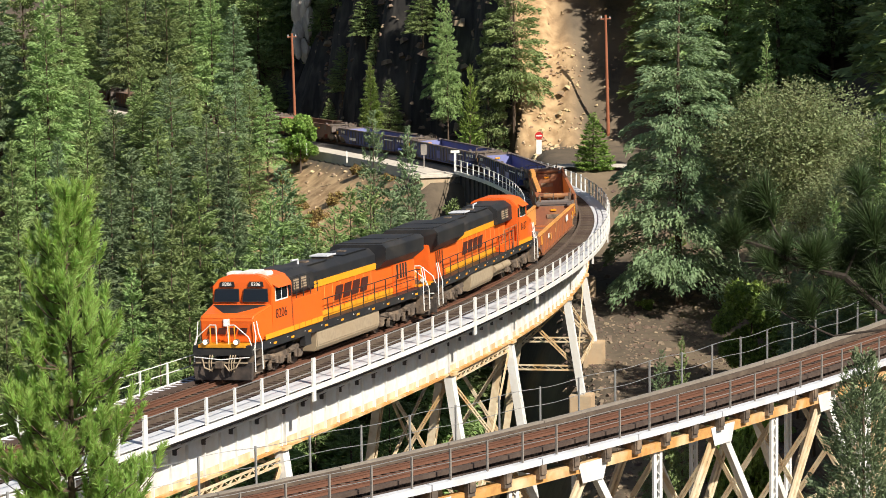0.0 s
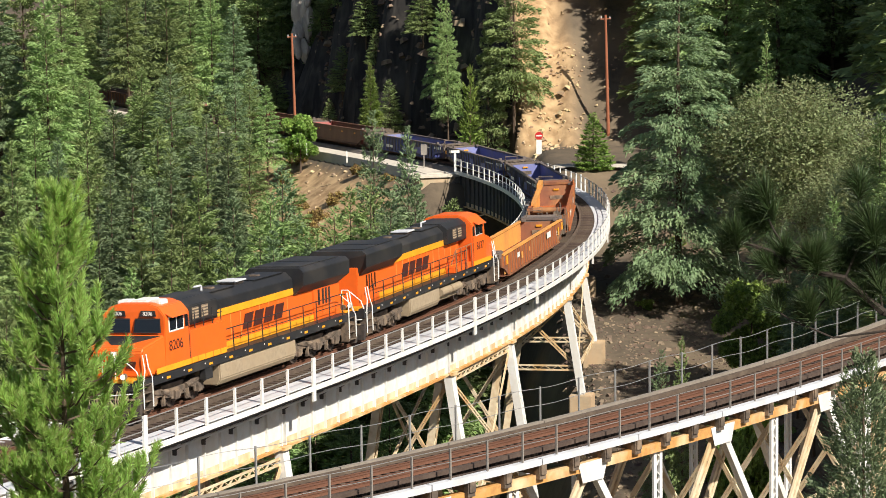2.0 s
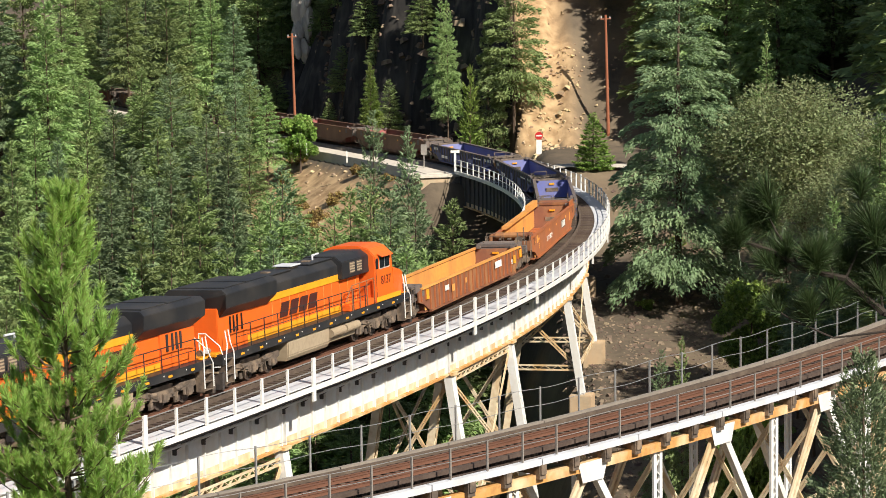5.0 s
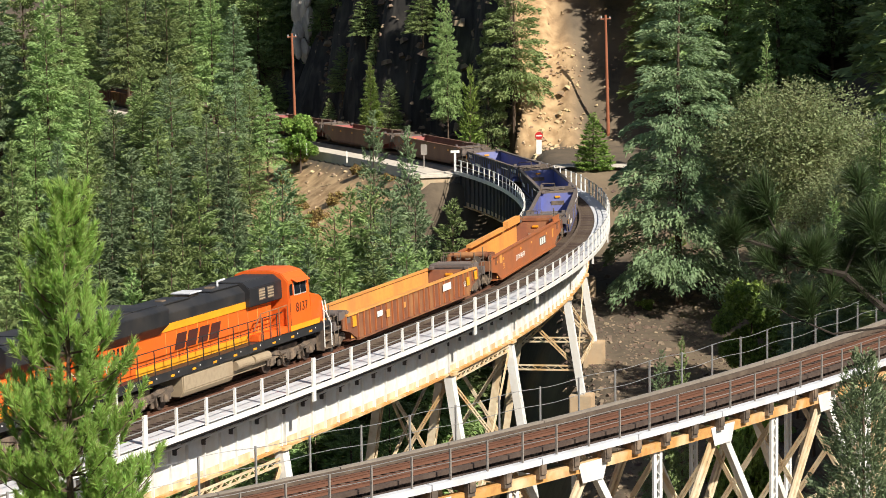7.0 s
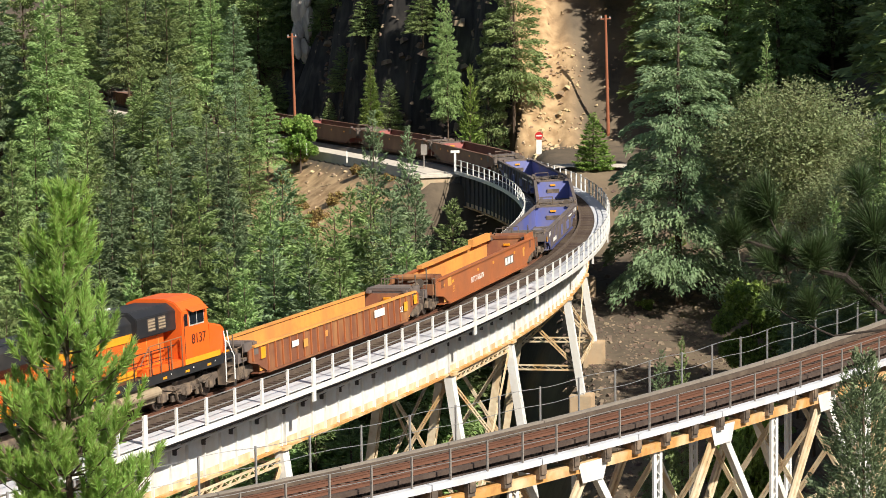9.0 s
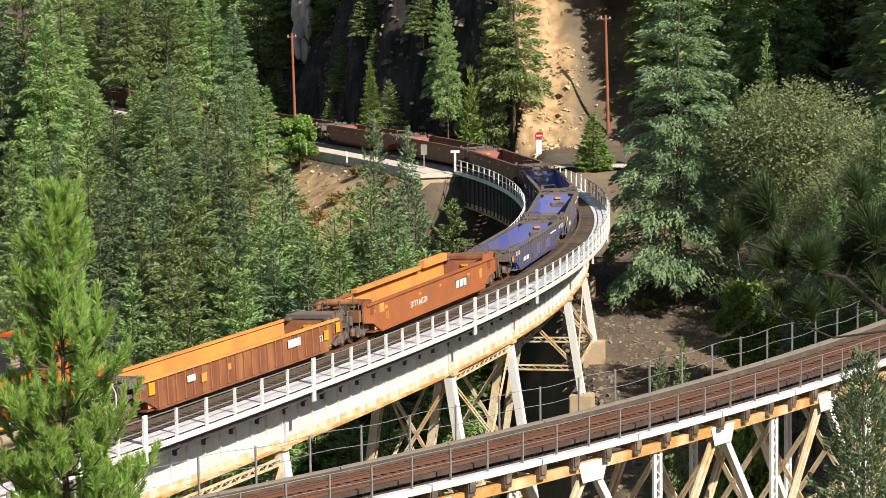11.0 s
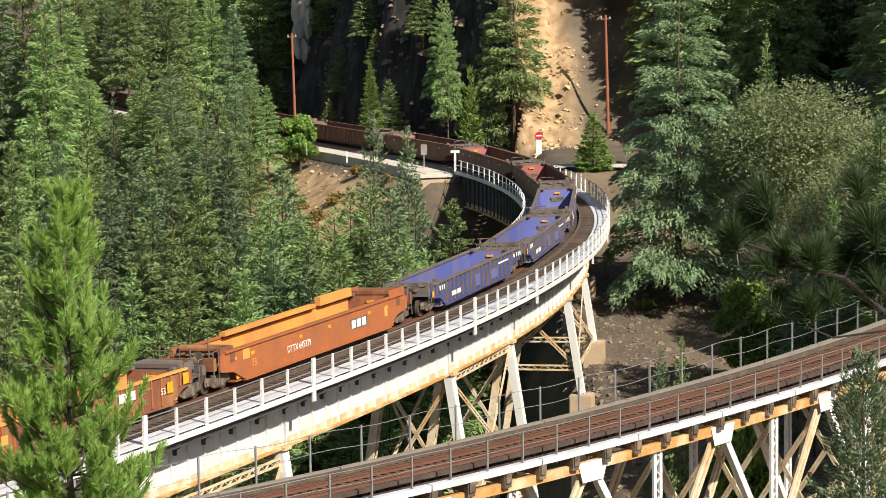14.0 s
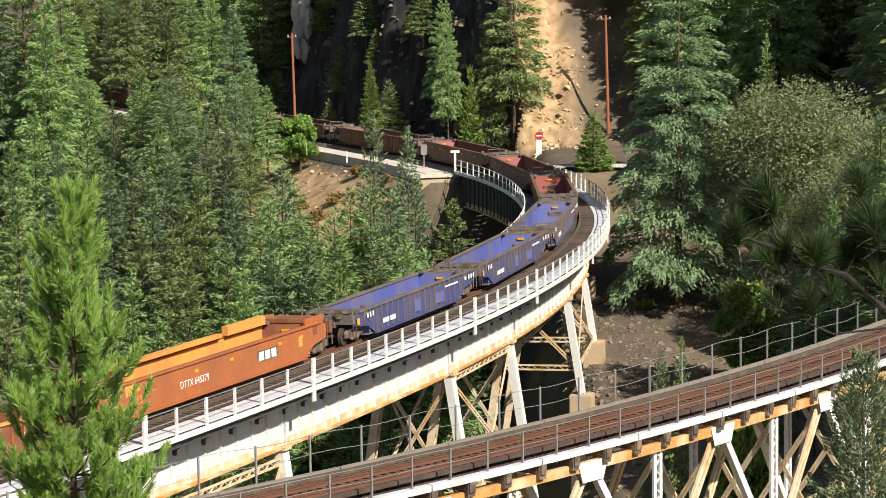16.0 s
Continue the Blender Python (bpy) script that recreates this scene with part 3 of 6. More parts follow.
# ---- the truss bridge nearer the camera ----
def truss_bridge():
    v = thing("truss_bridge", Matrix(), "cream and rust steel deck-truss railway bridge with wire fences", "railway bridge", kind="structure")
    A, B = -48.0, 40.0
    for lat in (2.15, -2.15):
        part("top_chord", sweep(bmesh.new(), on2, rect(lat - 0.2, lat + 0.2, -1.25, -0.85), A, B), "rust", v, "orange-yellow rusted top chord")
        part("bottom_chord", sweep(bmesh.new(), on2, rect(lat - 0.2, lat + 0.2, -8.3, -7.9), A, B), "cream", v)
        ks = np.arange(-44.6, B, 9.8)
        for i, s in enumerate(ks):
            f = heading2(s)
            out = (math.sin(f), -math.cos(f), 0)
            for e in (s - 4.9, s + 4.9):
                if not A < e < B:
                    continue
                bm = bmesh.new()
                if e < s:
                    laced(bm, on2(s - 0.2, lat, -1.2), on2(e, lat, -8.0), 0.62, (math.cos(f), math.sin(f), 0.4), 0.12, 0.55)
                    bar(bm, on2(s - 0.05, lat - 0.18, -1.2), on2(e + 0.1, lat - 0.18, -8.0), 0.05, 0.4, up=(math.cos(f), math.sin(f), 0))
                else:
                    bar(bm, on2(s + 0.2, lat, -1.2), on2(e, lat, -8.0), 0.34, 0.3, up=out)
                part("diagonal", bm, "cream" if e < s else "silver", v)
            bm = bmesh.new()
            laced(bm, on2(s + 4.9, lat, -1.2), on2(s + 4.9, lat, -8.0), 0.42, (math.cos(f), math.sin(f), 0), 0.12, 0.4)
            bar(bm, on2(s + 4.72, lat, -1.2), on2(s + 4.72, lat, -8.0), 0.12, 0.22)
            part("vertical", bm, "silver", v)
            bm = bmesh.new()
            o = lat + (0.22 if lat > 0 else -0.22)
            p = [on2(s - 1.0, o, -0.85), on2(s + 1.0, o, -0.85), on2(s + 0.7, o, -1.7), on2(s - 0.7, o, -1.7)]
            w = Vector(out) * (0.02 if lat > 0 else -0.02)
            q = [bm.verts.new(c) for c in p] + [bm.verts.new(c + w) for c in p]
            for fc in ((0, 1, 2, 3), (7, 6, 5, 4), (0, 4, 5, 1), (1, 5, 6, 2), (2, 6, 7, 3), (3, 7, 4, 0)):
                bm.faces.new([q[i] for i in fc])
            part("gusset_plate", bm, "silver", v)
    for s in np.arange(-44.6, B, 9.8):
        for e in (s, s + 4.9):
            bm = bmesh.new()
            laced(bm, on2(e, 2.1, -1.5), on2(e, -2.1, -7.8), 0.25, (0, 0, 1), 0.07)
            laced(bm, on2(e, -2.1, -1.5), on2(e, 2.1, -7.8), 0.25, (0, 0, 1), 0.07)
            part("sway_brace", bm, "cream", v)
    for s in np.arange(A + 0.4, B, 2.15):
        bm = bmesh.new()
        bar(bm, on2(s, -2.6, -0.62), on2(s, 2.62, -0.62), 0.34, 0.42)
        part("floor_beam_end", bm, "grime", v, "dark floor beam")
        bm = bmesh.new()
        bar(bm, on2(s, 2.44, -0.43), on2(s, 2.44, -1.02), 0.42, 0.22, up=(math.sin(heading2(s)), -math.cos(heading2(s)), 0))
        part("chord_clip", bm, "grime", v)
    for i, s in enumerate(np.arange(A, B, 6.5)):
        part("edge_board", sweep(bmesh.new(), on2, rect(2.3, 2.62, -0.42, -0.16), s + 0.02, min(s + 6.46, B)), "walk", v, "pale weathered deck edge")
        part("kerb_beam", sweep(bmesh.new(), on2, rect(-2.64, -2.42, -0.42, -0.12), s + 0.02, min(s + 6.46, B)), "greytimber", v, "grey timber kerb along the deck")
    for k in (1, -1):
        for a, b, z0, z1 in ((1.46, 1.66, -0.17, 0.02), (1.72, 1.97, -0.34, -0.26), (2.0, 2.27, -0.34, -0.26)):
            part("timber_guard" if z1 > 0 else "walkway_plank", sweep(bmesh.new(), on2, rect(min(a * k, b * k), max(a * k, b * k), z0, z1), A, B), "tie", v)
    part("deck_plate", sweep(bmesh.new(), on2, rect(-2.34, 2.29, -0.44, -0.405), A, B), "ballast", v)
    for lat, ss in ((2.5, np.arange(-46.3, B, 2.13)), (-2.72, np.arange(-45.9, B, 2.9))):
        for s in ss:
            p = part("fence_post", cube(-0.035, 0.035, -0.035, 0.035, -0.5, 1.1 if lat > 0 else 1.35), "post" if lat > 0 else "wire", v)
            p.matrix_basis = Matrix.Translation(on2(s, lat, 0)) @ Matrix.Rotation(heading2(s) + 0.02, 4, "Z")
        for z in ((0.55, 1.08) if lat > 0 else (0.55, 1.3)):
            bm = bmesh.new()
            for s in np.arange(A, B - 0.6, 0.6):
                sag = lambda t: 0.05 * math.sin(t * 1.08) * (1 if lat < 0 else 0.3)
                rod(bm, on2(s, lat, z + sag(s)), on2(s + 0.6, lat, z + sag(s + 0.6)), 0.014, 4)
            part("fence_wire", bm, "wire", v)
    lay_ties(on2, heading2, A, B, 0.5, v, 1.45)
    return v


viaduct()
truss_bridge()
lay_rails(on, -96.0, 345.0, "curved track")
lay_rails(on2, -48.0, 40.0, "straight track")


def far_bed():
    bm = sweep(bmesh.new(), on, [(-3.0, -1.3), (-2.0, -0.22), (2.0, -0.22), (3.0, -1.3)], END, 345, 3)
    tagged(part("ballast_bed", bm, "ballast"), "grey-brown ballast bed under the track", "ballast", kind="structure")
    bm = bmesh.new()
    for s in np.arange(END, 340, 0.56):
        f = heading(s)
        bar(bm, on(s, -1.35, -0.2), on(s, 1.35, -0.2), 0.24, 0.14)
    tagged(part("far_ties", bm, "tie"), "weathered timber ties in ballast", "ties", kind="stuff")
    bm = sweep(bmesh.new(), on, [(-5.3, -1.8), (-5.1, -0.40), (-3.1, -0.34), (-3.0, -1.8)], END + 1, 345, 3)
    tagged(part("service_road", bm, "gravel"), "pale gravel service road beside the track", "road", kind="structure")
    # abutment
    e = thing("abutment", Matrix(), "rough stone and concrete bridge abutment with pale cap", "abutment", kind="structure")
    m = Matrix.Translation(on(END + 1.6, 0, 0)) @ Matrix.Rotation(heading(END), 4, "Z")
    part("abutment_wall", cube(-1.5, 1.5, -4.2, 6.0, -14, -0.75, 0.1), "concrete", e).matrix_basis = m
    part("abutment_cap", cube(-1.7, 1.7, -4.4, 6.6, -0.74, -0.45, 0.04), "gravel", e).matrix_basis = m


far_bed()


# ---- train ----
V0, ACC = 5.1634, 0.0151
LEAN = 2.2


def shift(t):
    return V0 * t + 0.5 * ACC * t * t


def carried_at(sc, half):
    """The pose of a vehicle whose middle stands at sc along the track; x forward, y to the outer side."""
    a, b = on(sc - half), on(sc + half)
    d = (a - b).normalized()
    lean = LEAN * (1 - step01((sc - 115) / 30))
    yaw, pitch = math.atan2(d.y, d.x), -math.asin(d.z)
    return Matrix.Translation((a + b) / 2) @ Matrix.Rotation(yaw, 4, "Z") @ Matrix.Rotation(pitch, 4, "Y") @ Matrix.Rotation(radians(lean), 4, "X")


MOVING, WHEELS = [], []      # (thing, s, half), (wheelset, radius)


def wheelset(x, r, parent):
    bm = bmesh.new()
    for y in (0.755, -0.755):
        ring(bm, (0, y - (0.0 if y > 0 else 0), 0), r, width=0.13, n=20)
        ring(bm, (0, y - 0.08 * (1 if y > 0 else -1), 0), r + 0.028, width=0.03, n=20)
        for a in range(5):
            t = a * 2 * math.pi / 5
            box(bm, math.cos(t) * r * 0.6 - 0.05, math.cos(t) * r * 0.6 + 0.05, y + (0.06 if y > 0 else -0.09), y + (0.09 if y > 0 else -0.06), math.sin(t) * r * 0.6 - 0.05, math.sin(t) * r * 0.6 + 0.05)
    rod(bm, (0, -1.05, 0), (0, 1.05, 0), 0.09, 8)
    w = part("wheelset", bm, "wheel", parent)
    w.matrix_basis = pose(x, 0, r)
    WHEELS.append((w, r))
    return w


def loco_bogie(parent, x):
    """A three-axle bogie: side frames, journal boxes, springs, brake gear."""
    bm = bmesh.new()
    for y in (1.02, -1.02):
        k = 1 if y > 0 else -1
        prof = [(-2.75, 0.72), (-2.65, 0.98), (-1.4, 1.02), (-0.9, 0.86), (0.9, 0.86), (1.4, 1.02), (2.65, 0.98), (2.75, 0.72), (2.3, 0.62), (1.3, 0.66), (0.8, 0.5), (-0.8, 0.5), (-1.3, 0.66), (-2.3, 0.62)]
        a = [bm.verts.new((px, y - 0.09, pz)) for px, pz in prof]
        b = [bm.verts.new((px, y + 0.09, pz)) for px, pz in prof]
        bm.faces.new(a)
        bm.faces.new(b[::-1])
        for i in range(len(prof)):
            j = (i + 1) % len(prof)
            bm.faces.new((a[i], b[i], b[j], a[j]))
        for ax in (-2.05, 0, 2.05):
            box(bm, ax - 0.2, ax + 0.2, y - 0.14, y + 0.17 * k if k > 0 else y + 0.14, 0.34, 0.74, 0.03)
            for o in (-0.33, 0.33):
                rod(bm, (ax + o, y + 0.05 * k, 0.42), (ax + o, y + 0.05 * k, 0.72), 0.085, 8)
        for ax in (-1.05, 1.05):
            rod(bm, (ax - 0.25, y + 0.13 * k, 0.82), (ax + 0.25, y + 0.13 * k, 0.82), 0.11, 8)
            bar(bm, (ax, y + 0.1 * k, 0.85), (ax + 0.15, y + 0.1 * k, 0.3), 0.1, 0.08)
            box(bm, ax - 0.1, ax + 0.2, y + 0.02, y + 0.1, 0.22, 0.5)
        bar(bm, (-2.2, y + 0.12 * k, 0.95), (-0.6, y + 0.12 * k, 0.62), 0.06, 0.06)
        bar(bm, (2.2, y + 0.12 * k, 0.95), (0.6, y + 0.12 * k, 0.62), 0.06, 0.06)
    box(bm, -1.0, 1.0, -0.95, 0.95, 0.6, 1.05)
    box(bm, -2.7, -2.5, -0.95, 0.95, 0.6, 0.85)
    box(bm, 2.5, 2.7, -0.95, 0.95, 0.6, 0.85)
    bmesh.ops.recalc_face_normals(bm, faces=bm.faces[:])
    b = part("bogie", bm, "grime", parent, "three-axle bogie caked in brown grime")
    b.matrix_basis = pose(x, 0, 0)
    for ax in (-2.05, 0, 2.05):
        wheelset(ax, 0.533, b)


def windowed(parent, name, pts, off, mat="glass", frame_mat=None, label=""):
    """A thin pane through corner points, pushed out along its normal."""
    vs = [Vector(p) for p in pts]
    n = (vs[1] - vs[0]).cross(vs[2] - vs[0]).normalized() * off
    bm = bmesh.new()
    a = [bm.verts.new(p) for p in vs]
    b = [bm.verts.new(p + n) for p in vs]
    bm.faces.new(b)
    bm.faces.new(a[::-1])
    for i in range(len(vs)):
        bm.faces.new((a[i], a[(i + 1) % len(vs)], b[(i + 1) % len(vs)], b[i]))
    bmesh.ops.recalc_face_normals(bm, faces=bm.faces[:])
    return part(name, bm, mat, parent, label)


def locomotive(number, reverse):
    """A six-axle wide-cab diesel; x forward at its own cab."""
    name = "diesel_locomotive"
    e = thing(name, Matrix(), "orange, black and yellow diesel locomotive " + ("leading cab first" if not reverse else "coupled second, cab trailing"), "locomotive", "locomotives of the train")
    L = e
    # frame and deck
    part("underframe", plan(bmesh.new(), [(-10.5, -1.5), (10.5, -1.5), (10.5, 1.5), (-10.5, 1.5)], 1.42, 1.72, 0.02), "black", L)
    for y in (1.53, -1.53):
        k = 1 if y > 0 else -1
        sill = part("side_sill", cube(-9.6, 9.6, min(y, y - 0.03 * k), max(y, y - 0.03 * k), 1.36, 1.74), "black", L)
        for x in np.arange(-8.8, 9.0, 1.9):
            part("reflector", cube(x - 0.16, x + 0.16, min(y, y + 0.012 * k), max(y, y + 0.012 * k), 1.46, 1.56), "yellow", sill, "yellow reflective patch")
            part("reflector", cube(x + 0.5, x + 0.56, min(y, y + 0.012 * k), max(y, y + 0.012 * k), 1.56, 1.62), "numberlit", sill)
    # engine hood
    hood = [(-0.92, 1.72), (-0.92, 3.55), (0.92, 3.55), (0.92, 1.72)]
    part("hood_side", prism(bmesh.new(), hood, -9.9, 5.6, 0.02), "orange", L, "orange engine hood")
    roof = [(-0.95, 3.30), (-0.95, 4.05), (-0.62, 4.38), (0.62, 4.38), (0.95, 4.05), (0.95, 3.30)]
    part("hood_roof", prism(bmesh.new(), [(a, z + 0.0) for a, z in roof], -5.2, 3.6, 0.02), "black", L, "black hood roof")
    part("dynamic_brake_hood", prism(bmesh.new(), [(-1.2, 3.35), (-1.2, 4.2), (-0.8, 4.5), (0.8, 4.5), (1.2, 4.2), (1.2, 3.35)], 3.0, 6.25, 0.03), "black", L, "black raised hood behind the cab")
    for y in (1.215, -1.215):
        for x in (3.9, 4.75):
            gr = part("air_grille", cube(x, x + 0.6, min(y, y * 0.985), max(y, y * 0.985), 3.55, 4.1), "grime", L)
            for i in range(4):
                part("slat", cube(x + 0.02, x + 0.58, min(y, y * 1.012), max(y, y * 1.012), 3.6 + i * 0.13, 3.66 + i * 0.13), "steel", gr)
    part("exhaust_lip", cube(-1.25, -0.15, -0.5, 0.5, 4.5, 4.57, 0.02), "walk", part("exhaust_stack", cube(-1.2, -0.2, -0.4, 0.4, 4.38, 4.5, 0.04), "grime", L), "pale exhaust lip")
    part("roof_hatch", cube(-4.6, -1.6, -0.7, 0.7, 4.38, 4.44, 0.02), "black", L)
    part("roof_hatch", cube(0.3, 3.2, -0.7, 0.7, 4.38, 4.44, 0.02), "black", L)
    # radiator section with overhanging wings
    rad = [(-0.97, 3.25), (-1.52, 3.72), (-1.56, 4.36), (-1.35, 4.55), (1.35, 4.55), (1.56, 4.36), (1.52, 3.72), (0.97, 3.25)]
    part("radiator_housing", prism(bmesh.new(), rad, lambda y, z: -10.15 + 0.35 * (z < 3.5), -5.0, 0.02), "black", L, "black overhanging radiator housing")
    for x0, x1 in ((-9.6, -7.6), (-7.4, -5.4)):
        part("radiator_grille", cube(x0, x1, -1.2, 1.2, 4.55, 4.6), "black", L)
    part("rear_hood_end", prism(bmesh.new(), [(-0.98, 1.72), (-0.98, 3.7), (0.98, 3.7), (0.98, 1.72)], -10.05, -7.1, 0.03), "orange", L)
    for y in (1.0, -1.0):
        k = 1 if y > 0 else -1
        for x in (-8.9, -8.55, -8.2, -7.75):
            part("vent_slot", cube(x, x + 0.16, min(y, y - 0.03 * k), max(y, y - 0.0 + 0.012 * k), 2.45, 3.2), "black", L)
        y2 = 0.925 * k
        part("yellow_stripe", cube(-5.0, 3.3, min(0.955 * k, 0.967 * k), max(0.955 * k, 0.967 * k), 3.3, 3.62), "yellow", L, "yellow stripe below the roof")
        part("lower_stripe", cube(-9.8, 5.5, min(y2, y2 + 0.012 * k), max(y2, y2 + 0.012 * k), 1.74, 2.06), "yellow", L, "yellow stripe along the deck")
        for x in np.arange(-4.4, 5.4, 0.95):
            part("door_seam", cube(x, x + 0.03, min(y2, y2 + 0.016 * k), max(y2, y2 + 0.016 * k), 1.78, 3.28), "wellorange", L)
        # company mark as plain slanted blocks
        for i in range(4):
            x = -3.7 + i * 1.04
            yy, sgn = 0.955 * k, -k
            bm = bmesh.new()
            for z0, z1, u0, u1 in ((2.40, 3.08, 0, 0.84),):
                lean = 0.45 * sgn
                a4 = [(x + u0 + lean * (z0 - 2.36), z0), (x + u1 + lean * (z0 - 2.36), z0), (x + u1 + lean * (z1 - 2.36), z1), (x + u0 + lean * (z1 - 2.36), z1)]
                q = [bm.verts.new((px, yy + o, pz)) for o in (0, 0.01 * k) for px, pz in a4]
                for f in ((3, 2, 1, 0), (4, 5, 6, 7), (0, 1, 5, 4), (1, 2, 6, 5), (2, 3, 7, 6), (3, 0, 4, 7)):
                    bm.faces.new([q[j] for j in f])
            bmesh.ops.recalc_face_normals(bm, faces=bm.faces[:])
            part("company_mark", bm, "logo", L, "dark slanted blocks of the company mark")
    # wide compartment behind the cab on the left side
    part("blower_compartment", cube(2.9, 6.2, 0.9, 1.52, 1.75, 3.22, 0.03), "orange", L)
    part("compartment_stripe", cube(2.95, 6.15, 1.521, 1.533, 1.78, 2.02), "yellow", L, "yellow stripe in short panels")
    for x in (3.5, 4.2, 4.9, 5.6):
        part("panel_gap", cube(x, x + 0.05, 1.522, 1.538, 1.78, 2.02), "orange", L)
    for x in (3.1, 3.9, 4.7, 5.5):
        part("stanchion", rods([(x, 1.4, 3.22), (x, 1.4, 3.95)], 0.022), "black", L)
    part("handrail", rods([(3.0, 1.4, 3.6), (5.7, 1.4, 3.6)], 0.02), "black", L)
    # cab
    cab = [(-1.54, 1.75), (-1.54, 4.12), (-1.2, 4.5), (-0.7, 4.66), (0.7, 4.66), (1.2, 4.5), (1.54, 4.12), (1.54, 1.75)]
    c = part("cab", prism(bmesh.new(), cab, 6.2, lambda y, z: 8.55 if z < 3.2 else 8.55 - (z - 3.2) * 0.22, 0.04), "orange", L, "orange wide-nose cab")
    nose = bmesh.new()
    prof = [(8.4, 1.75), (10.08, 1.75), (10.12, 2.86), (9.94, 3.03), (8.4, 3.36)]
    a = [nose.verts.new((x, -(1.54 if x < 8.7 else 1.36), z)) for x, z in prof]
    b = [nose.verts.new((x, (1.54 if x < 8.7 else 1.36), z)) for x, z in prof]
    nose.faces.new(a)
    nose.faces.new(b[::-1])
    for i in range(5):
        j = (i + 1) % 5
        nose.faces.new((a[i], b[i], b[j], a[j]))
    bmesh.ops.recalc_face_normals(nose, faces=nose.faces[:])
    bmesh.ops.bevel(nose, geom=nose.edges[:], offset=0.07, segments=3, affect="EDGES")
    n = part("nose", nose, "orange", L)
    part("anti_glare_panel", windowed(None, "x", [(8.62, -1.42, 3.325), (9.7, -0.35, 3.094), (9.7, 0.35, 3.094), (8.62, 1.42, 3.325)], -0.015, "black").data, "black", n, "black anti-glare panel")
    bpy.data.objects.remove(bpy.data.objects["x"])
    part("nose_door", cube(10.1, 10.14, -0.95, -0.35, 1.8, 2.1, 0.012), "orange", n)
    part("nose_headlight", cube(10.0, 10.16, -0.16, 0.16, 2.52, 2.86, 0.02), "numberlit", n)
    for z in (2.57, 2.73):
        bm = ring(bmesh.new(), (10.17, 0, z + 0.04), 0.07, axis="x", width=0.02, n=12)
        part("lens", bm, "lamp", n)
    for i in range(4):
        y = -1.0 + i * 0.52
        bm = bmesh.new()
        q = [bm.verts.new((xx, yy, zz)) for xx in (10.085, 10.145) for yy, zz in ((y, 2.16), (y + 0.40, 2.16), (y + 0.50, 2.46), (y + 0.10, 2.46))]
        for f in ((3, 2, 1, 0), (4, 5, 6, 7), (0, 1, 5, 4), (1, 2, 6, 5), (2, 3, 7, 6), (3, 0, 4, 7)):
            bm.faces.new([q[j] for j in f])
        part("company_mark", bm, "logo", n, "dark slanted blocks of the company mark")
    # cab windows
    for y0, y1 in ((-1.36, -0.12), (0.12, 1.36)):
        fx = lambda z: 8.565 - max(0, z - 3.2) * 0.22
        fr = windowed(L, "windscreen_frame", [(fx(3.44), y0 - 0.05, 3.44), (fx(3.44), y1 + 0.05, 3.44), (fx(4.04), y1 - 0.02, 4.04), (fx(4.04), y0 + 0.02, 4.04)], 0.02, "black")
        windowed(fr, "windscreen", [(fx(3.49) + 0.01, y0, 3.49), (fx(3.49) + 0.01, y1, 3.49), (fx(3.99) + 0.01, y1 - 0.04, 3.99), (fx(3.99) + 0.01, y0 + 0.04, 3.99)], 0.02)
        nb = windowed(L, "number_board", [(fx(4.12), y0 * 0.5 + y1 * 0.5 - 0.4, 4.12), (fx(4.12), y0 * 0.5 + y1 * 0.5 + 0.4, 4.12), (fx(4.36) + 0.02, y0 * 0.5 + y1 * 0.5 + 0.34, 4.36), (fx(4.36) + 0.02, y0 * 0.5 + y1 * 0.5 - 0.34, 4.36)], 0.03, "black", label="black number board with lit figures")
        lettering(number, 0.24, pose(fx(4.24) + 0.05, (y0 + y1) / 2, 4.24, 78, 0, 90), nb, "numberlit", "numerals")
    for k in (1, -1):
        y = 1.545 * k
        fr = part("cab_window_frame", cube(6.75, 8.05, min(y, y - 0.02 * k), max(y, y + 0.015 * k), 3.4, 4.08), "white", L, "white-edged cab window frame")
        for x0, x1 in ((6.82, 7.36), (7.44, 7.98)):
            part("cab_window", cube(x0, x1, min(y + 0.016 * k, y + 0.024 * k), max(y + 0.016 * k, y + 0.024 * k), 3.47, 4.01), "glass", fr)
        aw = windowed(L, "awning", [(6.6, 1.50 * k, 4.2), (8.2, 1.50 * k, 4.2), (8.1, 1.76 * k, 4.03), (6.7, 1.76 * k, 4.03)], 0.02 * k, "orange")
        lettering(number, 0.62, pose(7.5, 1.556 * k, 2.8, 90, 0, 180 if k > 0 else 0), L, "logo", "road_number", "dark road number on the cab side")
        part("cab_stripe", cube(6.25, 9.3, min(y, y + 0.012 * k), max(y, y + 0.012 * k), 1.78, 2.02), "yellow", L)
        part("cab_door_seam", cube(6.3, 6.33, min(y, y + 0.01 * k), max(y, y + 0.01 * k), 1.9, 3.9), "black", L)
    for x, y, sx, sy in () if reverse else ((7.2, 0, 0.6, 0.4), (7.4, 0.75, 0.35, 0.28), (7.5, -0.75, 0.35, 0.28)):
        part("roof_unit", cube(x - sx, x + sx, y - sy, y + sy, 4.5, 4.74, 0.05), "white", L, "white roof air-conditioner or antenna box")
    for k in (1, -1):
        part("cab_door_window", cube(6.36, 6.62, min(1.541 * k, 1.556 * k), max(1.541 * k, 1.556 * k), 3.45, 3.98, 0.006), "glass", L)
    for x in np.arange(3.4, 6.2, 0.9):
        part("stanchion", rods([(x, -1.5, 1.72), (x, -1.5, 3.0)], 0.03), "wellrust", L)
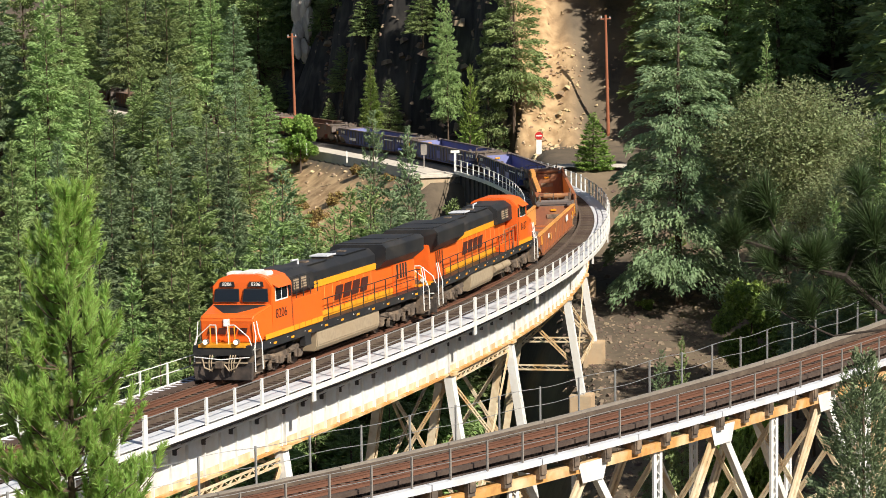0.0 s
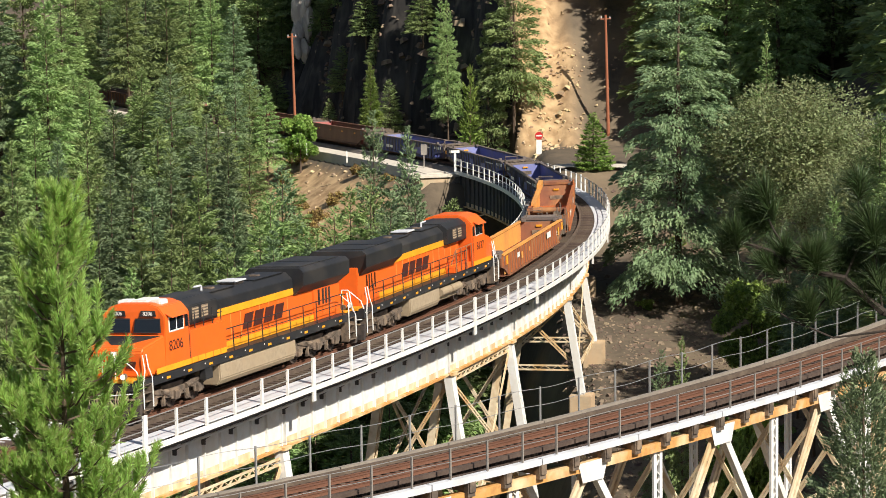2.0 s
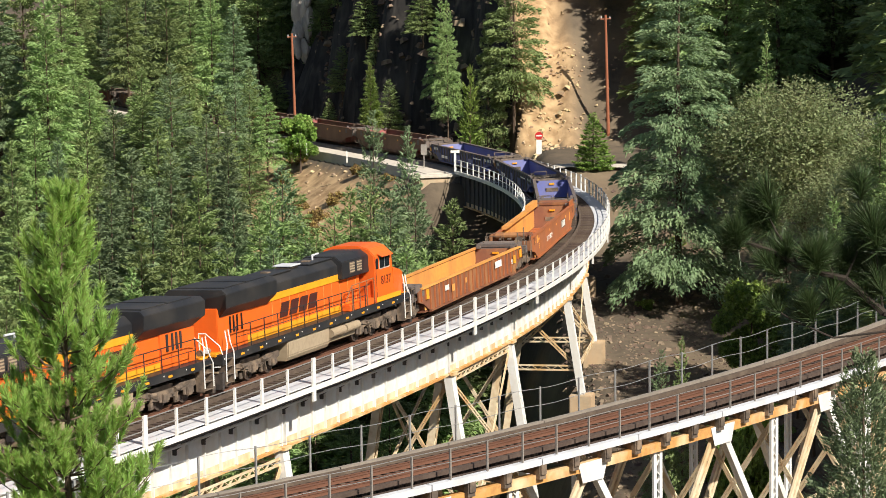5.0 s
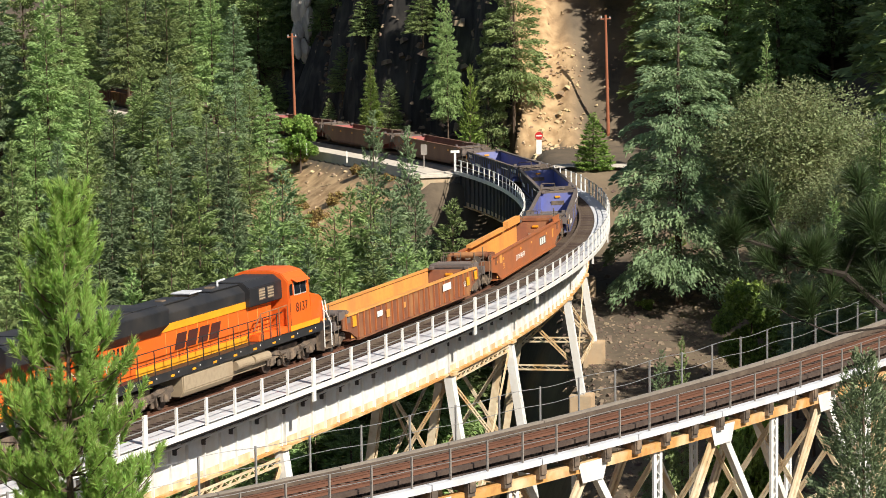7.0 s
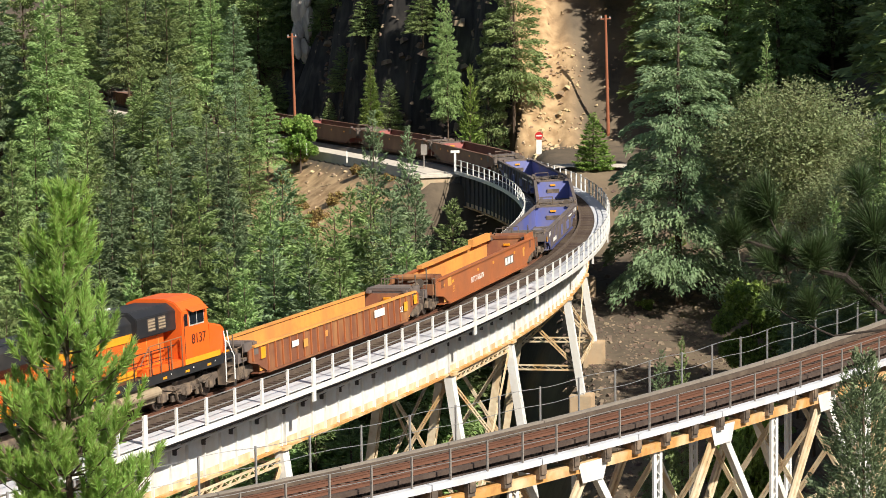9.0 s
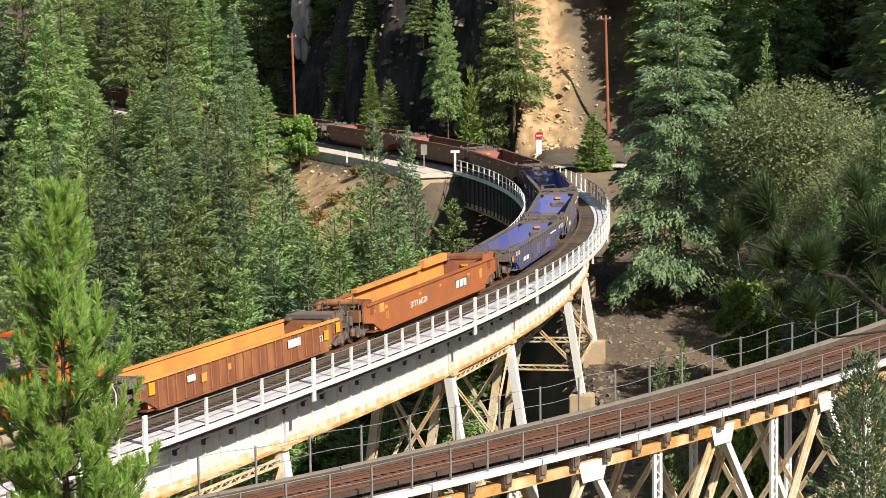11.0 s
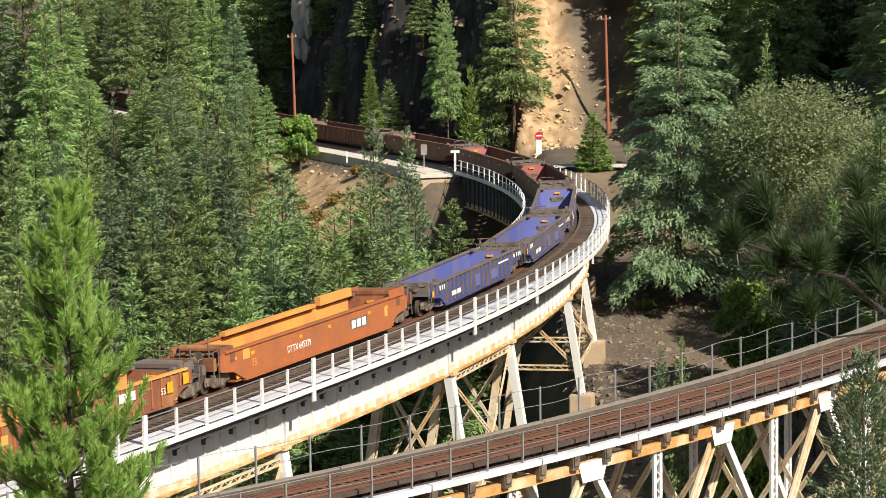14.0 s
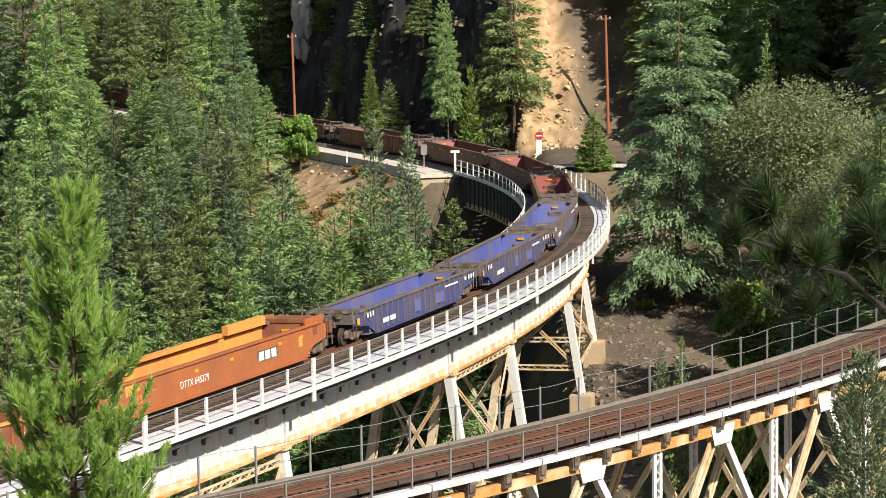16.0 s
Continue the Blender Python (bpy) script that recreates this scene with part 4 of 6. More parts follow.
    part("stair_rail", rods([(2.6, -1.5, 2.3), (3.4, -1.5, 3.0), (6.1, -1.5, 3.05)], 0.03), "wellrust", L)
    part("cab_step_box", cube(3.2, 6.2, -1.45, -0.93, 1.74, 2.05, 0.02), "orange", L)
    for x in (-3.2, -0.9, 1.3):
        part("roof_fitting", cube(x, x + 0.35, -0.2, 0.2, 4.38, 4.5, 0.02), "grime", L)
    part("horn", rods([(2.2, 0.0, 4.44), (2.2, 0.0, 4.66), (2.9, 0.0, 4.68)], 0.05), "walk", L)
    part("battery_box", cube(4.3, 5.0, 1.2, 1.5, 0.85, 1.38, 0.02), "black", L)
    # ends: pilot, steps, couplers, ditch lights
    for k in (1, -1):
        pl = bmesh.new()
        outl = [(-1.45, 0.14), (1.45, 0.14), (1.5, 0.95), (-1.5, 0.95)]
        prism(pl, outl, 10.55 * k, lambda y, z: (10.95 - 0.12 * abs(y)) * k, 0.02)
        part("snowplough", pl, "plough", L, "scuffed dark steel pilot plough")
        part("end_beam", cube(min(10.45 * k, 10.7 * k), max(10.45 * k, 10.7 * k), -1.5, 1.5, 1.25, 1.72, 0.02), "black", L)
        part("anticlimber", cube(min(10.1 * k, 10.75 * k), max(10.1 * k, 10.75 * k), -1.2, 1.2, 1.62, 1.78, 0.02), "yellow", L, "yellow platform lip")
        part("coupler", box(box(bmesh.new(), min(10.6 * k, 11.05 * k), max(10.6 * k, 11.05 * k), -0.13, 0.13, 0.78, 1.0), min(10.95 * k, 11.14 * k), max(10.95 * k, 11.14 * k), -0.2, 0.16, 0.72, 1.06, 0.03), "grime", L)
        part("air_hose", rods([(10.8 * k, -1.0, 1.2), (11.0 * k, -0.8, 0.75), (11.02 * k, -0.45, 0.62), (10.98 * k, -0.2, 0.9)], 0.035), "steel", L)
        part("air_hose", rods([(10.8 * k, 1.0, 1.2), (11.0 * k, 0.8, 0.75), (11.02 * k, 0.45, 0.62), (10.98 * k, 0.2, 0.9)], 0.035), "steel", L)
        for y in (-0.62, -0.5, 0.42, 0.55, 0.68):
            part("control_hose", rods([(10.72 * k, y, 1.3), (10.93 * k, y * 0.97, 0.95), (10.9 * k, y * 0.95, 0.55)], 0.028), "steel", L)
        part("uncoupling_lever", rods([(10.78 * k, -1.4, 1.2), (10.86 * k, -0.7, 1.16), (10.9 * k, 0.0, 1.1), (10.86 * k, 0.7, 1.16), (10.78 * k, 1.4, 1.2)], 0.025), "white", L, "white uncoupling lever")
        part("plough_step", cube(min(10.78 * k, 10.86 * k), max(10.78 * k, 10.86 * k), -1.3, 1.3, 0.92, 0.98), "steel", L)
        for y in (0.78, -0.78):
            d = part("ditch_light", ring(bmesh.new(), (10.74 * k, y, 1.9), 0.14, axis="x", width=0.16, n=14), "grime", L)
            part("lens", ring(bmesh.new(), (10.83 * k, y, 1.9), 0.11, axis="x", width=0.03, n=14), "lamp" if (k > 0 and not reverse) else "numberlit", d)
        for s in (1, -1):
            y0, y1 = min(1.1 * s, 1.52 * s), max(1.1 * s, 1.52 * s)
            for z in (0.42, 0.78, 1.14, 1.5):
                part("step", cube(min(9.75 * k, 10.45 * k), max(9.75 * k, 10.45 * k), y0, y1, z - 0.03, z), "grime", L)
            part("step_side", cube(min(9.7 * k, 9.745 * k), max(9.7 * k, 9.745 * k), y0, y1, 0.35, 1.5), "grime", L)
            part("step_side", cube(min(10.455 * k, 10.5 * k), max(10.455 * k, 10.5 * k), y0, y1, 0.35, 1.5), "grime", L)
            part("grab_rail", rods([(10.5 * k, 1.54 * s, 0.5), (10.5 * k, 1.56 * s, 1.55), (10.2 * k, 1.5 * s, 2.1), (10.2 * k, 1.42 * s, 2.75)], 0.028), "white", L, "white-painted grab rail")
            part("grab_rail", rods([(9.72 * k, 1.54 * s, 0.5), (9.72 * k, 1.56 * s, 1.75), (9.9 * k, 1.5 * s, 2.2), (9.9 * k, 1.42 * s, 2.75)], 0.028), "white", L)
            part("end_rail", rods([(10.6 * k, 0.3 * s, 1.75), (10.6 * k, 0.3 * s, 2.65), (10.55 * k, 0.62 * s, 2.65), (10.55 * k, 1.3 * s, 2.1), (10.55 * k, 1.5 * s, 1.5)], 0.026), "white", L)
            for y in (0.35, 0.62):
                part("stanchion", rods([(10.58 * k, y * s, 1.7), (10.58 * k, y * s, 2.6)], 0.028), "yellow", L)
    # handrails along the walkway
    for y in (1.47, -1.47):
        for x in np.arange(-9.2, 5.4, 1.42):
            part("stanchion", rods([(x, y, 1.72), (x, y, 2.78)], 0.026), "black", L)
        part("handrail", rods([(-9.6, y, 2.7), (-9.2, y, 2.78), (5.2, y, 2.78), (5.55, y, 2.78)], 0.024), "black", L)
        part("handrail", rods([(-9.2, y, 2.3), (5.2, y, 2.3)], 0.018), "black", L)
    # tank and gear under the frame
    tank = [(-1.46, 1.35), (-1.46, 0.62), (-1.3, 0.36), (1.3, 0.36), (1.46, 0.62), (1.46, 1.35)]
    if not reverse:
        part("fuel_tank", prism(bmesh.new(), tank, -4.0, 3.6, 0.05), "steel", L, "dusty tan fuel tank")
    else:
        part("fuel_tank", prism(bmesh.new(), tank, -4.0, 0.6, 0.05), "steel", L, "dusty tan fuel tank")
        part("tank_saddle", cube(0.7, 4.2, -1.2, 1.2, 0.5, 1.35, 0.03), "steel", L)
    for y in (1.3, -1.3) if reverse else ():
        for x in (0.9, 2.6):
            part("air_reservoir", rod(bmesh.new(), (x, y * 1.03, 0.98), (x + 1.55, y * 1.03, 0.98), 0.22, 14), "steel", L, smooth=False)
    loco_bogie(L, 7.0)
    loco_bogie(L, -7.0)
    e.scale = (1.045, 1.045, 1.045)
    return e


def car_bogie(parent, x):
    bm = bmesh.new()
    for y in (1.0, -1.0):
        prof = [(-1.15, 0.62), (-0.95, 0.78), (0.95, 0.78), (1.15, 0.62), (1.15, 0.40), (0.85, 0.40), (0.45, 0.22), (-0.45, 0.22), (-0.85, 0.40), (-1.15, 0.40)]
        a = [bm.verts.new((px, y - 0.08, pz)) for px, pz in prof]
        b = [bm.verts.new((px, y + 0.08, pz)) for px, pz in prof]
        bm.faces.new(a)
        bm.faces.new(b[::-1])
        for i in range(len(prof)):
            j = (i + 1) % len(prof)
            bm.faces.new((a[i], b[i], b[j], a[j]))
        for o in (-0.18, 0, 0.18):
            rod(bm, (o, y * 1.08, 0.3), (o, y * 1.08, 0.56), 0.075, 8)
    box(bm, -0.25, 0.25, -1.0, 1.0, 0.5, 0.8)
    bmesh.ops.recalc_face_normals(bm, faces=bm.faces[:])
    b = part("bogie", bm, "grime", parent, "two-axle freight bogie")
    b.matrix_basis = pose(x, 0, 0)
    for ax in (-0.89, 0.89):
        wheelset(ax, 0.457, b)


def well_car(length, side, inner, ribs, label, top=1.55, marks=(), endwall=None, smooth_side=False, bogies=(True, True), trim=None, group="empty well cars of the train", notch=False, over=1.9):
    """An empty container well: side plates with ribs, sloping end bulkheads, platforms over the bogies."""
    e = thing("well_car", Matrix(), label, "well car", group)
    h = length / 2
    w0 = h - over                   # half the side plate's length
    well = h - 2.6                 # half the well's length
    for k in (1, -1):
        y0, y1 = (1.33, 1.41)
        bm = bmesh.new()
        prof = [(-w0, 0.95), (-w0, top - 0.1), (-w0 + 0.5, top), (w0 - 0.5, top), (w0, top - 0.1), (w0, 0.95), (well + 0.3, 0.75), (well - 0.7, 0.28), (-well + 0.7, 0.28), (-well - 0.3, 0.75)]
        a = [bm.verts.new((x, y0 * k, z)) for x, z in prof]
        b = [bm.verts.new((x, y1 * k, z)) for x, z in prof]
        bm.faces.new(a)
        bm.faces.new(b[::-1])
        for i in range(len(prof)):
            j = (i + 1) % len(prof)
            bm.faces.new((a[i], b[i], b[j], a[j]))
        bmesh.ops.recalc_face_normals(bm, faces=bm.faces[:])
        sd = part("side_plate", bm, side, e)
        part("inner_lining", cube(-well + 0.05, well - 0.05, min(1.325 * k, 1.30 * k), max(1.325 * k, 1.30 * k), 0.36, top - 0.06), inner, sd, "painted inner face of the well")
        part("top_chord", cube(-w0 + 0.5, w0 - 0.5, min(1.26 * k, 1.5 * k), max(1.26 * k, 1.5 * k), top, top + 0.1), trim or side, sd)
        part("bottom_chord", cube(-well + 0.7, well - 0.7, min(1.28 * k, 1.5 * k), max(1.28 * k, 1.5 * k), 0.2, 0.3), side, sd)
        if not smooth_side:
            for x in np.arange(-w0 + 0.3, w0 - 0.2, 0.82):
                part("rib", cube(x, x + 0.09, min(1.41 * k, 1.485 * k), max(1.41 * k, 1.485 * k), 0.32 if abs(x) < well - 0.8 else 0.97, top - 0.001), ribs, sd)
        else:
            for x, l in ((-w0 + 2.6, 0.3), (-w0 + 4.9, 0.35), (-1.2, 0.3), (2.2, 0.3), (w0 - 3.6, 0.4), (w0 - 1.7, 0.35)):
                part("patch", cube(x, x + l, 1.41 * k if k > 0 else -1.416, 1.416 if k > 0 else -1.41, top - 0.45, top - 0.3), "yellow", sd, "yellow reflective patch")
        for x, z, l, hh, mat in marks:
            x = x if k > 0 else -x
            lift = 0.0 if mat == "grime" else 0.004
            part("stencil", cube(x - l / 2, x + l / 2, min(1.487 * k, 1.495 * k) if not smooth_side else min(1.411 * k, (1.416 + lift) * k), max(1.487 * k, 1.495 * k) if not smooth_side else max(1.411 * k, (1.416 + lift) * k), z, z + hh), mat, sd, "painted stencil block")
        if notch:
            for x0, x1 in ((-well + 0.2, -well + 4.2), (-well + 4.8, well - 3.6)) if k < 0 else ():
                part("inner_ledge", cube(x0, x1, min(1.0 * k, 1.33 * k), max(1.0 * k, 1.33 * k), top + 0.1, top + (0.30 if x0 > -well + 1 else 0.55)), "wellorange", sd)
            part("end_riser", cube(-w0 + 0.3, -well + 0.6, min(1.33 * k, 1.41 * k), max(1.33 * k, 1.41 * k), top + 0.1, top + 0.42), side, sd)
    part("floor", cube(-well, well, -1.3, 1.3, 0.22, 0.3), "bluefloor" if side == "bluedusty" else side, e)
    for x in np.arange(-well + 1.2, well, 2.4):
        part("cross_member", cube(x, x + 0.25, -1.3, 1.3, 0.3, 0.38), ribs, e)
    for k in (1, -1):
        bm = bmesh.new()
        prof = [(well - 0.25, 0.3), (well + 0.12, top + 0.02), (well + 0.2, top + 0.02), (well - 0.15, 0.3)]
        a = [bm.verts.new((x * k, -1.3, z)) for x, z in prof]
        b = [bm.verts.new((x * k, 1.3, z)) for x, z in prof]
        bm.faces.new(a)
        bm.faces.new(b[::-1])
        for i in range(4):
            j = (i + 1) % 4
            bm.faces.new((a[i], b[i], b[j], a[j]))
        bmesh.ops.recalc_face_normals(bm, faces=bm.faces[:])
        bh = part("bulkhead", bm, endwall or inner, e, "sloping end wall of the well")
        xi = (well - 0.03)
        part("bulkhead_vent", cube(min((xi) * k, (xi - 0.12) * k), max(xi * k, (xi - 0.12) * k), -0.5, 0.5, 0.75, 1.05), "grime", bh)
        part("label_patch", cube(min((xi + 0.12) * k, (xi - 0.04) * k), max((xi + 0.12) * k, (xi - 0.04) * k), -0.2, 0.2, top - 0.3, top - 0.18), "yellow", bh)
        pm = "welldark" if side != "wellbrown" else "wellrust"
        lo, hi = (lambda p, q: min(p * k, q * k)), (lambda p, q: max(p * k, q * k))
        part("draft_sill", cube(lo(well + 0.2, h - 0.05), hi(well + 0.2, h - 0.05), -0.45, 0.45, 0.95, 1.25), pm, e)
        part("well_end_beam", cube(lo(well + 0.2, well + 0.7), hi(well + 0.2, well + 0.7), -1.42, 1.42, 1.25, top + 0.06), pm, e)
        part("end_sill", cube(lo(h - 0.5, h - 0.2), hi(h - 0.5, h - 0.2), -1.42, 1.42, 1.1, top - 0.05), pm, e)
        dz = 0.42 if 0.7 < over < 1.5 else 0.0        # recessed platform between the long car's side plates
        for y in (-1.2, -0.4, 0.4, 1.2):
            part("platform_beam", bar(bmesh.new(), ((well + 0.5) * k, y, top - 0.02 - dz), ((h - 0.3) * k, y, top - 0.08 - dz), 0.12, 0.14), pm, e)
        part("brake_cylinder", rod(bmesh.new(), ((well + 0.8) * k, 0.7, 1.42), ((well + 1.5) * k, 0.7, 1.42), 0.17, 10), "grime", e)
        part("brake_pipe", rods([((well + 0.8) * k, -0.75, 1.35), ((well + 1.4) * k, -0.75, 1.5), ((h - 0.4) * k, -0.6, 1.3)], 0.04), "grime", e)
        part("platform_rail", rods([((h - 0.15) * k, -1.35, top - 0.1), ((h - 0.15) * k, -1.35, top + 0.55), ((h - 0.15) * k, -0.3, top + 0.55), ((h - 0.15) * k, -0.3, top - 0.1)], 0.022, 5), "grime", e)
        part("crossover_grating", cube(min((h - 1.3) * k, (h - 0.65) * k), max((h - 1.3) * k, (h - 0.65) * k), -1.3, 1.3, top - dz, top + 0.05 - dz), "grime", e)
        for y in (1.4, -1.4):
            part("ladder", rods([((h - 0.25) * k, y, 0.5), ((h - 0.25) * k, y, top + 0.25), ((h - 0.75) * k, y, top + 0.25), ((h - 0.75) * k, y, 0.5)], 0.024, 5), "grime", e)
        part("hand_brake", ring(bmesh.new(), ((h - 0.12) * k, 0.7, top + 0.05), 0.25, axis="x", width=0.05, n=14), "grime", e)
        for y in (1.1, -1.1):
            part("corner_casting", cube(min((well - 0.1) * k, (well + 0.2) * k), max((well - 0.1) * k, (well + 0.2) * k), y - 0.13, y + 0.13, top + 0.04, top + 0.22, 0.02), "walk" if side in ("wellred",) else "welldark", e)
        if over < 1.5 and over > 0.7:       # long cars: riser frame, cross tank and brake gear over the bogie
            part("riser_beam", cube(lo(well + 0.22, well + 0.62), hi(well + 0.22, well + 0.62), -1.34, 1.34, top + 0.07, top + 0.3, 0.05), pm, e, "rusty cross beam at the end of the well")
            part("cross_tank", rod(bmesh.new(), ((well + 0.98) * k, -1.0, top + 0.2), ((well + 0.98) * k, 1.0, top + 0.2), 0.2, 12), pm, e)
            for y in (-1.28, 1.28):
                part("end_cheek", prism(bmesh.new(), [(y - 0.06, top - 0.1), (y - 0.06, top + 0.3), (y + 0.06, top + 0.3), (y + 0.06, top - 0.1)], (well + 0.63) * k, (well + 1.5) * k), pm, e)
            for y in (-0.7, 0.0, 0.75):
                part("brake_lever", bar(bmesh.new(), ((well + 1.2) * k, y, top + 0.02), ((h - 0.25) * k, y * 0.8, top + 0.12), 0.09, 0.09), "grime", e)
            part("lever_post", rods([((h - 0.7) * k, 0.95, top - 0.1), ((h - 0.7) * k, 0.95, top + 0.8)], 0.04, 6), "grime", e)
        rod_x = (h + 0.55)
        part("coupler", cube(min((h - 0.3) * k, rod_x * k), max((h - 0.3) * k, rod_x * k), -0.12, 0.12, 0.76, 1.0, 0.03), "grime", e)
    for k, yes in zip((1, -1), bogies):
        if yes:
            car_bogie(e, k * (h - 1.25))
    return e


def build_train():
    a = locomotive("8206", False)
    MOVING.append((a, 11.25, 7.3, False))
    b = locomotive("8137", True)
    b["turned"] = 1
    MOVING.append((b, 34.4, 7.3, True))
    white = [(4.2, 1.05, 0.9, 0.28, "numberlit"), (-5.8, 0.95, 1.5, 0.42, "numberlit"), (7.6, 0.7, 0.5, 0.5, "yellow")]
    c = well_car(24.0, "wellrust", "wellorange", "wellbrown", "rusty ribbed well car with faded orange inside", 1.6, trim="wellorange", over=1.4, endwall="wellrust",
                 marks=[(5.6, 1.0, 0.75, 0.3, "numberlit"), (4.4, 0.8, 0.5, 0.4, "wellorange"), (1.9, 0.95, 0.3, 0.3, "wellorange"), (-4.9, 1.0, 1.35, 0.4, "numberlit"), (-8.5, 0.8, 0.5, 0.5, "yellow"), (9.2, 0.98, 0.5, 0.55, "yellow"), (-9.9, 1.0, 0.5, 0.5, "yellow")])
    MOVING.append((c, 57.9, 10.7, False))
    d = well_car(24.0, "wellbrown", "wellorange", "wellbrown", "rusty orange-brown smooth-sided well car with white stencils", 1.75, smooth_side=True, notch=True, over=0.9, endwall="wellrust",
                 marks=[(-4.65, 0.78, 2.1, 0.56, "grime"), (-4.0, 0.85, 0.5, 0.42, "numberlit"), (-4.65, 0.85, 0.5, 0.42, "numberlit"), (-5.3, 0.85, 0.5, 0.42, "numberlit"), (8.4, 1.2, 0.7, 0.5, "wellorange"), (-8.2, 0.9, 0.4, 0.5, "wellorange")])
    for k in (1, -1):
        lettering("DTTX 645379", 0.46, pose(2.6 * k, 1.416 * k, 0.92, 90, 0, 180 if k > 0 else 0), d, "numberlit", "car_number", "white stencilled car number")
        lettering("53", 0.5, pose(7.6 * k, 1.416 * k, 0.9, 90, 0, 180 if k > 0 else 0), d, "wellorange", "length_stencil", "faded length stencil")
        lettering("53", 0.42, pose(-7.9 * k, 1.49 * k, 0.95, 90, 0, 180 if k > 0 else 0), c, "numberlit", "length_stencil", "white length stencil")
    MOVING.append((d, 82.2, 10.7, False))
    blue = dict(side="bluedusty", inner="wellblue", ribs="welldark", top=1.6, trim="welldark", endwall="wellblue")
    bm_ = [(4.2, 0.6, 0.75, 0.26, "numberlit"), (5.2, 0.6, 0.9, 0.26, "numberlit"), (-5.2, 1.22, 2.2, 0.1, "numberlit"), (-7.6, 1.22, 0.3, 0.2, "numberlit")] + [(q, 1.2, 0.2, 0.26, "numberlit") for q in (7.0, 7.4, 7.8, -8.2, -8.6, -9.0)] + [(9.1, 1.0, 0.35, 0.34, "yellow"), (0.4, 0.5, 1.0, 0.7, "wellblue"), (-3.2, 0.5, 1.4, 0.6, "wellblue")]
    for i, (s, bg) in enumerate(((106.2, (True, True)), (126.2, (False, True)), (146.2, (False, True)))):
        MOVING.append((well_car(19.9, label="blue well unit with dark ribs and dusty blue inside", marks=bm_, bogies=bg, over=0.6, **blue), s, 8.7, False))
    for i, s in enumerate((166.9, 186.8, 206.7)):
        MOVING.append((well_car(19.9, "wellgrime", "wellgrime", "wellgrime", "dark brown well unit with dull red end walls", 1.75, smooth_side=True, endwall="wellred", bogies=(i == 0, True), over=0.6), s, 8.7, False))
    for s in (229.6, 254.0, 278.4, 302.8, 327.2):
        MOVING.append((well_car(23.8, "wellgrime" if s != 278.4 else "wellrust", "wellgrime", "wellrust", "dark brown rusted ribbed well car", 1.65), s, 10.6, False))


build_train()


def motions():
    """The train rolls down the curve; every wheel turns."""
    ts = [i * 0.5 for i in range(33)]
    for ob, s, half, back in MOVING:
        flip = pose(0, 0, 0, 0, 0, 180) if back else Matrix()
        rows = []
        for t in ts:
            m = carried_at(s - shift(t), half)
            rows.append((t, m @ flip))
        walk(ob, rows)
    fine = [i * 0.125 for i in range(129)]
    for w, r in WHEELS:
        back = w.parent.parent.get("turned", 0)
        x = w.location.x
        z = w.location.z
        walk(w, [(t, pose(x, 0, z) @ Matrix.Rotation((-1 if back else 1) * shift(t) / r, 4, "Y")) for t in fine])
    sway()


# ---- trees ----
def spray_mesh(name, pos, dirs, length, width, roll, mat):
    """Many small leaf sprays, each a narrow pointed blade."""
    n = len(pos)
    up = np.tile(np.array([0, 0, 1.0]), (n, 1))
    side = np.cross(dirs, up)
    side /= np.linalg.norm(side, axis=1)[:, None] + 1e-9
    nor = np.cross(side, dirs)
    s2 = side * np.cos(roll)[:, None] + nor * np.sin(roll)[:, None]
    n2 = np.cross(s2, dirs)
    l, w = length[:, None], width[:, None]
    v = np.empty((n, 3, 3))
    v[:, 0] = pos - dirs * l * 0.4 + s2 * w * 0.5
    v[:, 1] = pos + dirs * l * 0.6 - n2 * w * 0.15
    v[:, 2] = pos - dirs * l * 0.4 - s2 * w * 0.5
    me = bpy.data.meshes.new(name)
    me.vertices.add(3 * n)
    me.vertices.foreach_set("co", v.reshape(-1))
    me.loops.add(3 * n)
    me.loops.foreach_set("vertex_index", np.arange(3 * n, dtype=np.int32))
    me.polygons.add(n)
    me.polygons.foreach_set("loop_start", np.arange(0, 3 * n, 3, dtype=np.int32))
    me.update(calc_edges=True)
    me.materials.append(M[mat])
    return me


def trunk_mesh(h, r, rng, limbs=0, spread=1.0, mat="bark"):
    bm = bmesh.new()
    z, p, k = -1.2, Vector((0, 0, -1.2)), 9
    for i in range(k):
        q = Vector((rng.uniform(-0.05, 0.05), rng.uniform(-0.05, 0.05), -1.2 + (h + 1.0) * (i + 1) / k))
        rod(bm, p, q, r * (1 - i / k) + 0.02, 7, r * (1 - (i + 1) / k) + 0.02)
        p = q
    for i in range(limbs):
        t, a = rng.uniform(0.2, 0.85), rng.uniform(0, 6.28)
        l = spread * (1 - t) * 0.85 + 0.2
        rod(bm, (0, 0, h * t), (math.cos(a) * l, math.sin(a) * l, h * t + l * 0.1), r * 0.22 * (1.1 - t), 4, 0.01)
    me = bpy.data.meshes.new("trunk")
    bm.to_mesh(me)
    bm.free()
    me.materials.append(M[mat])
    return me


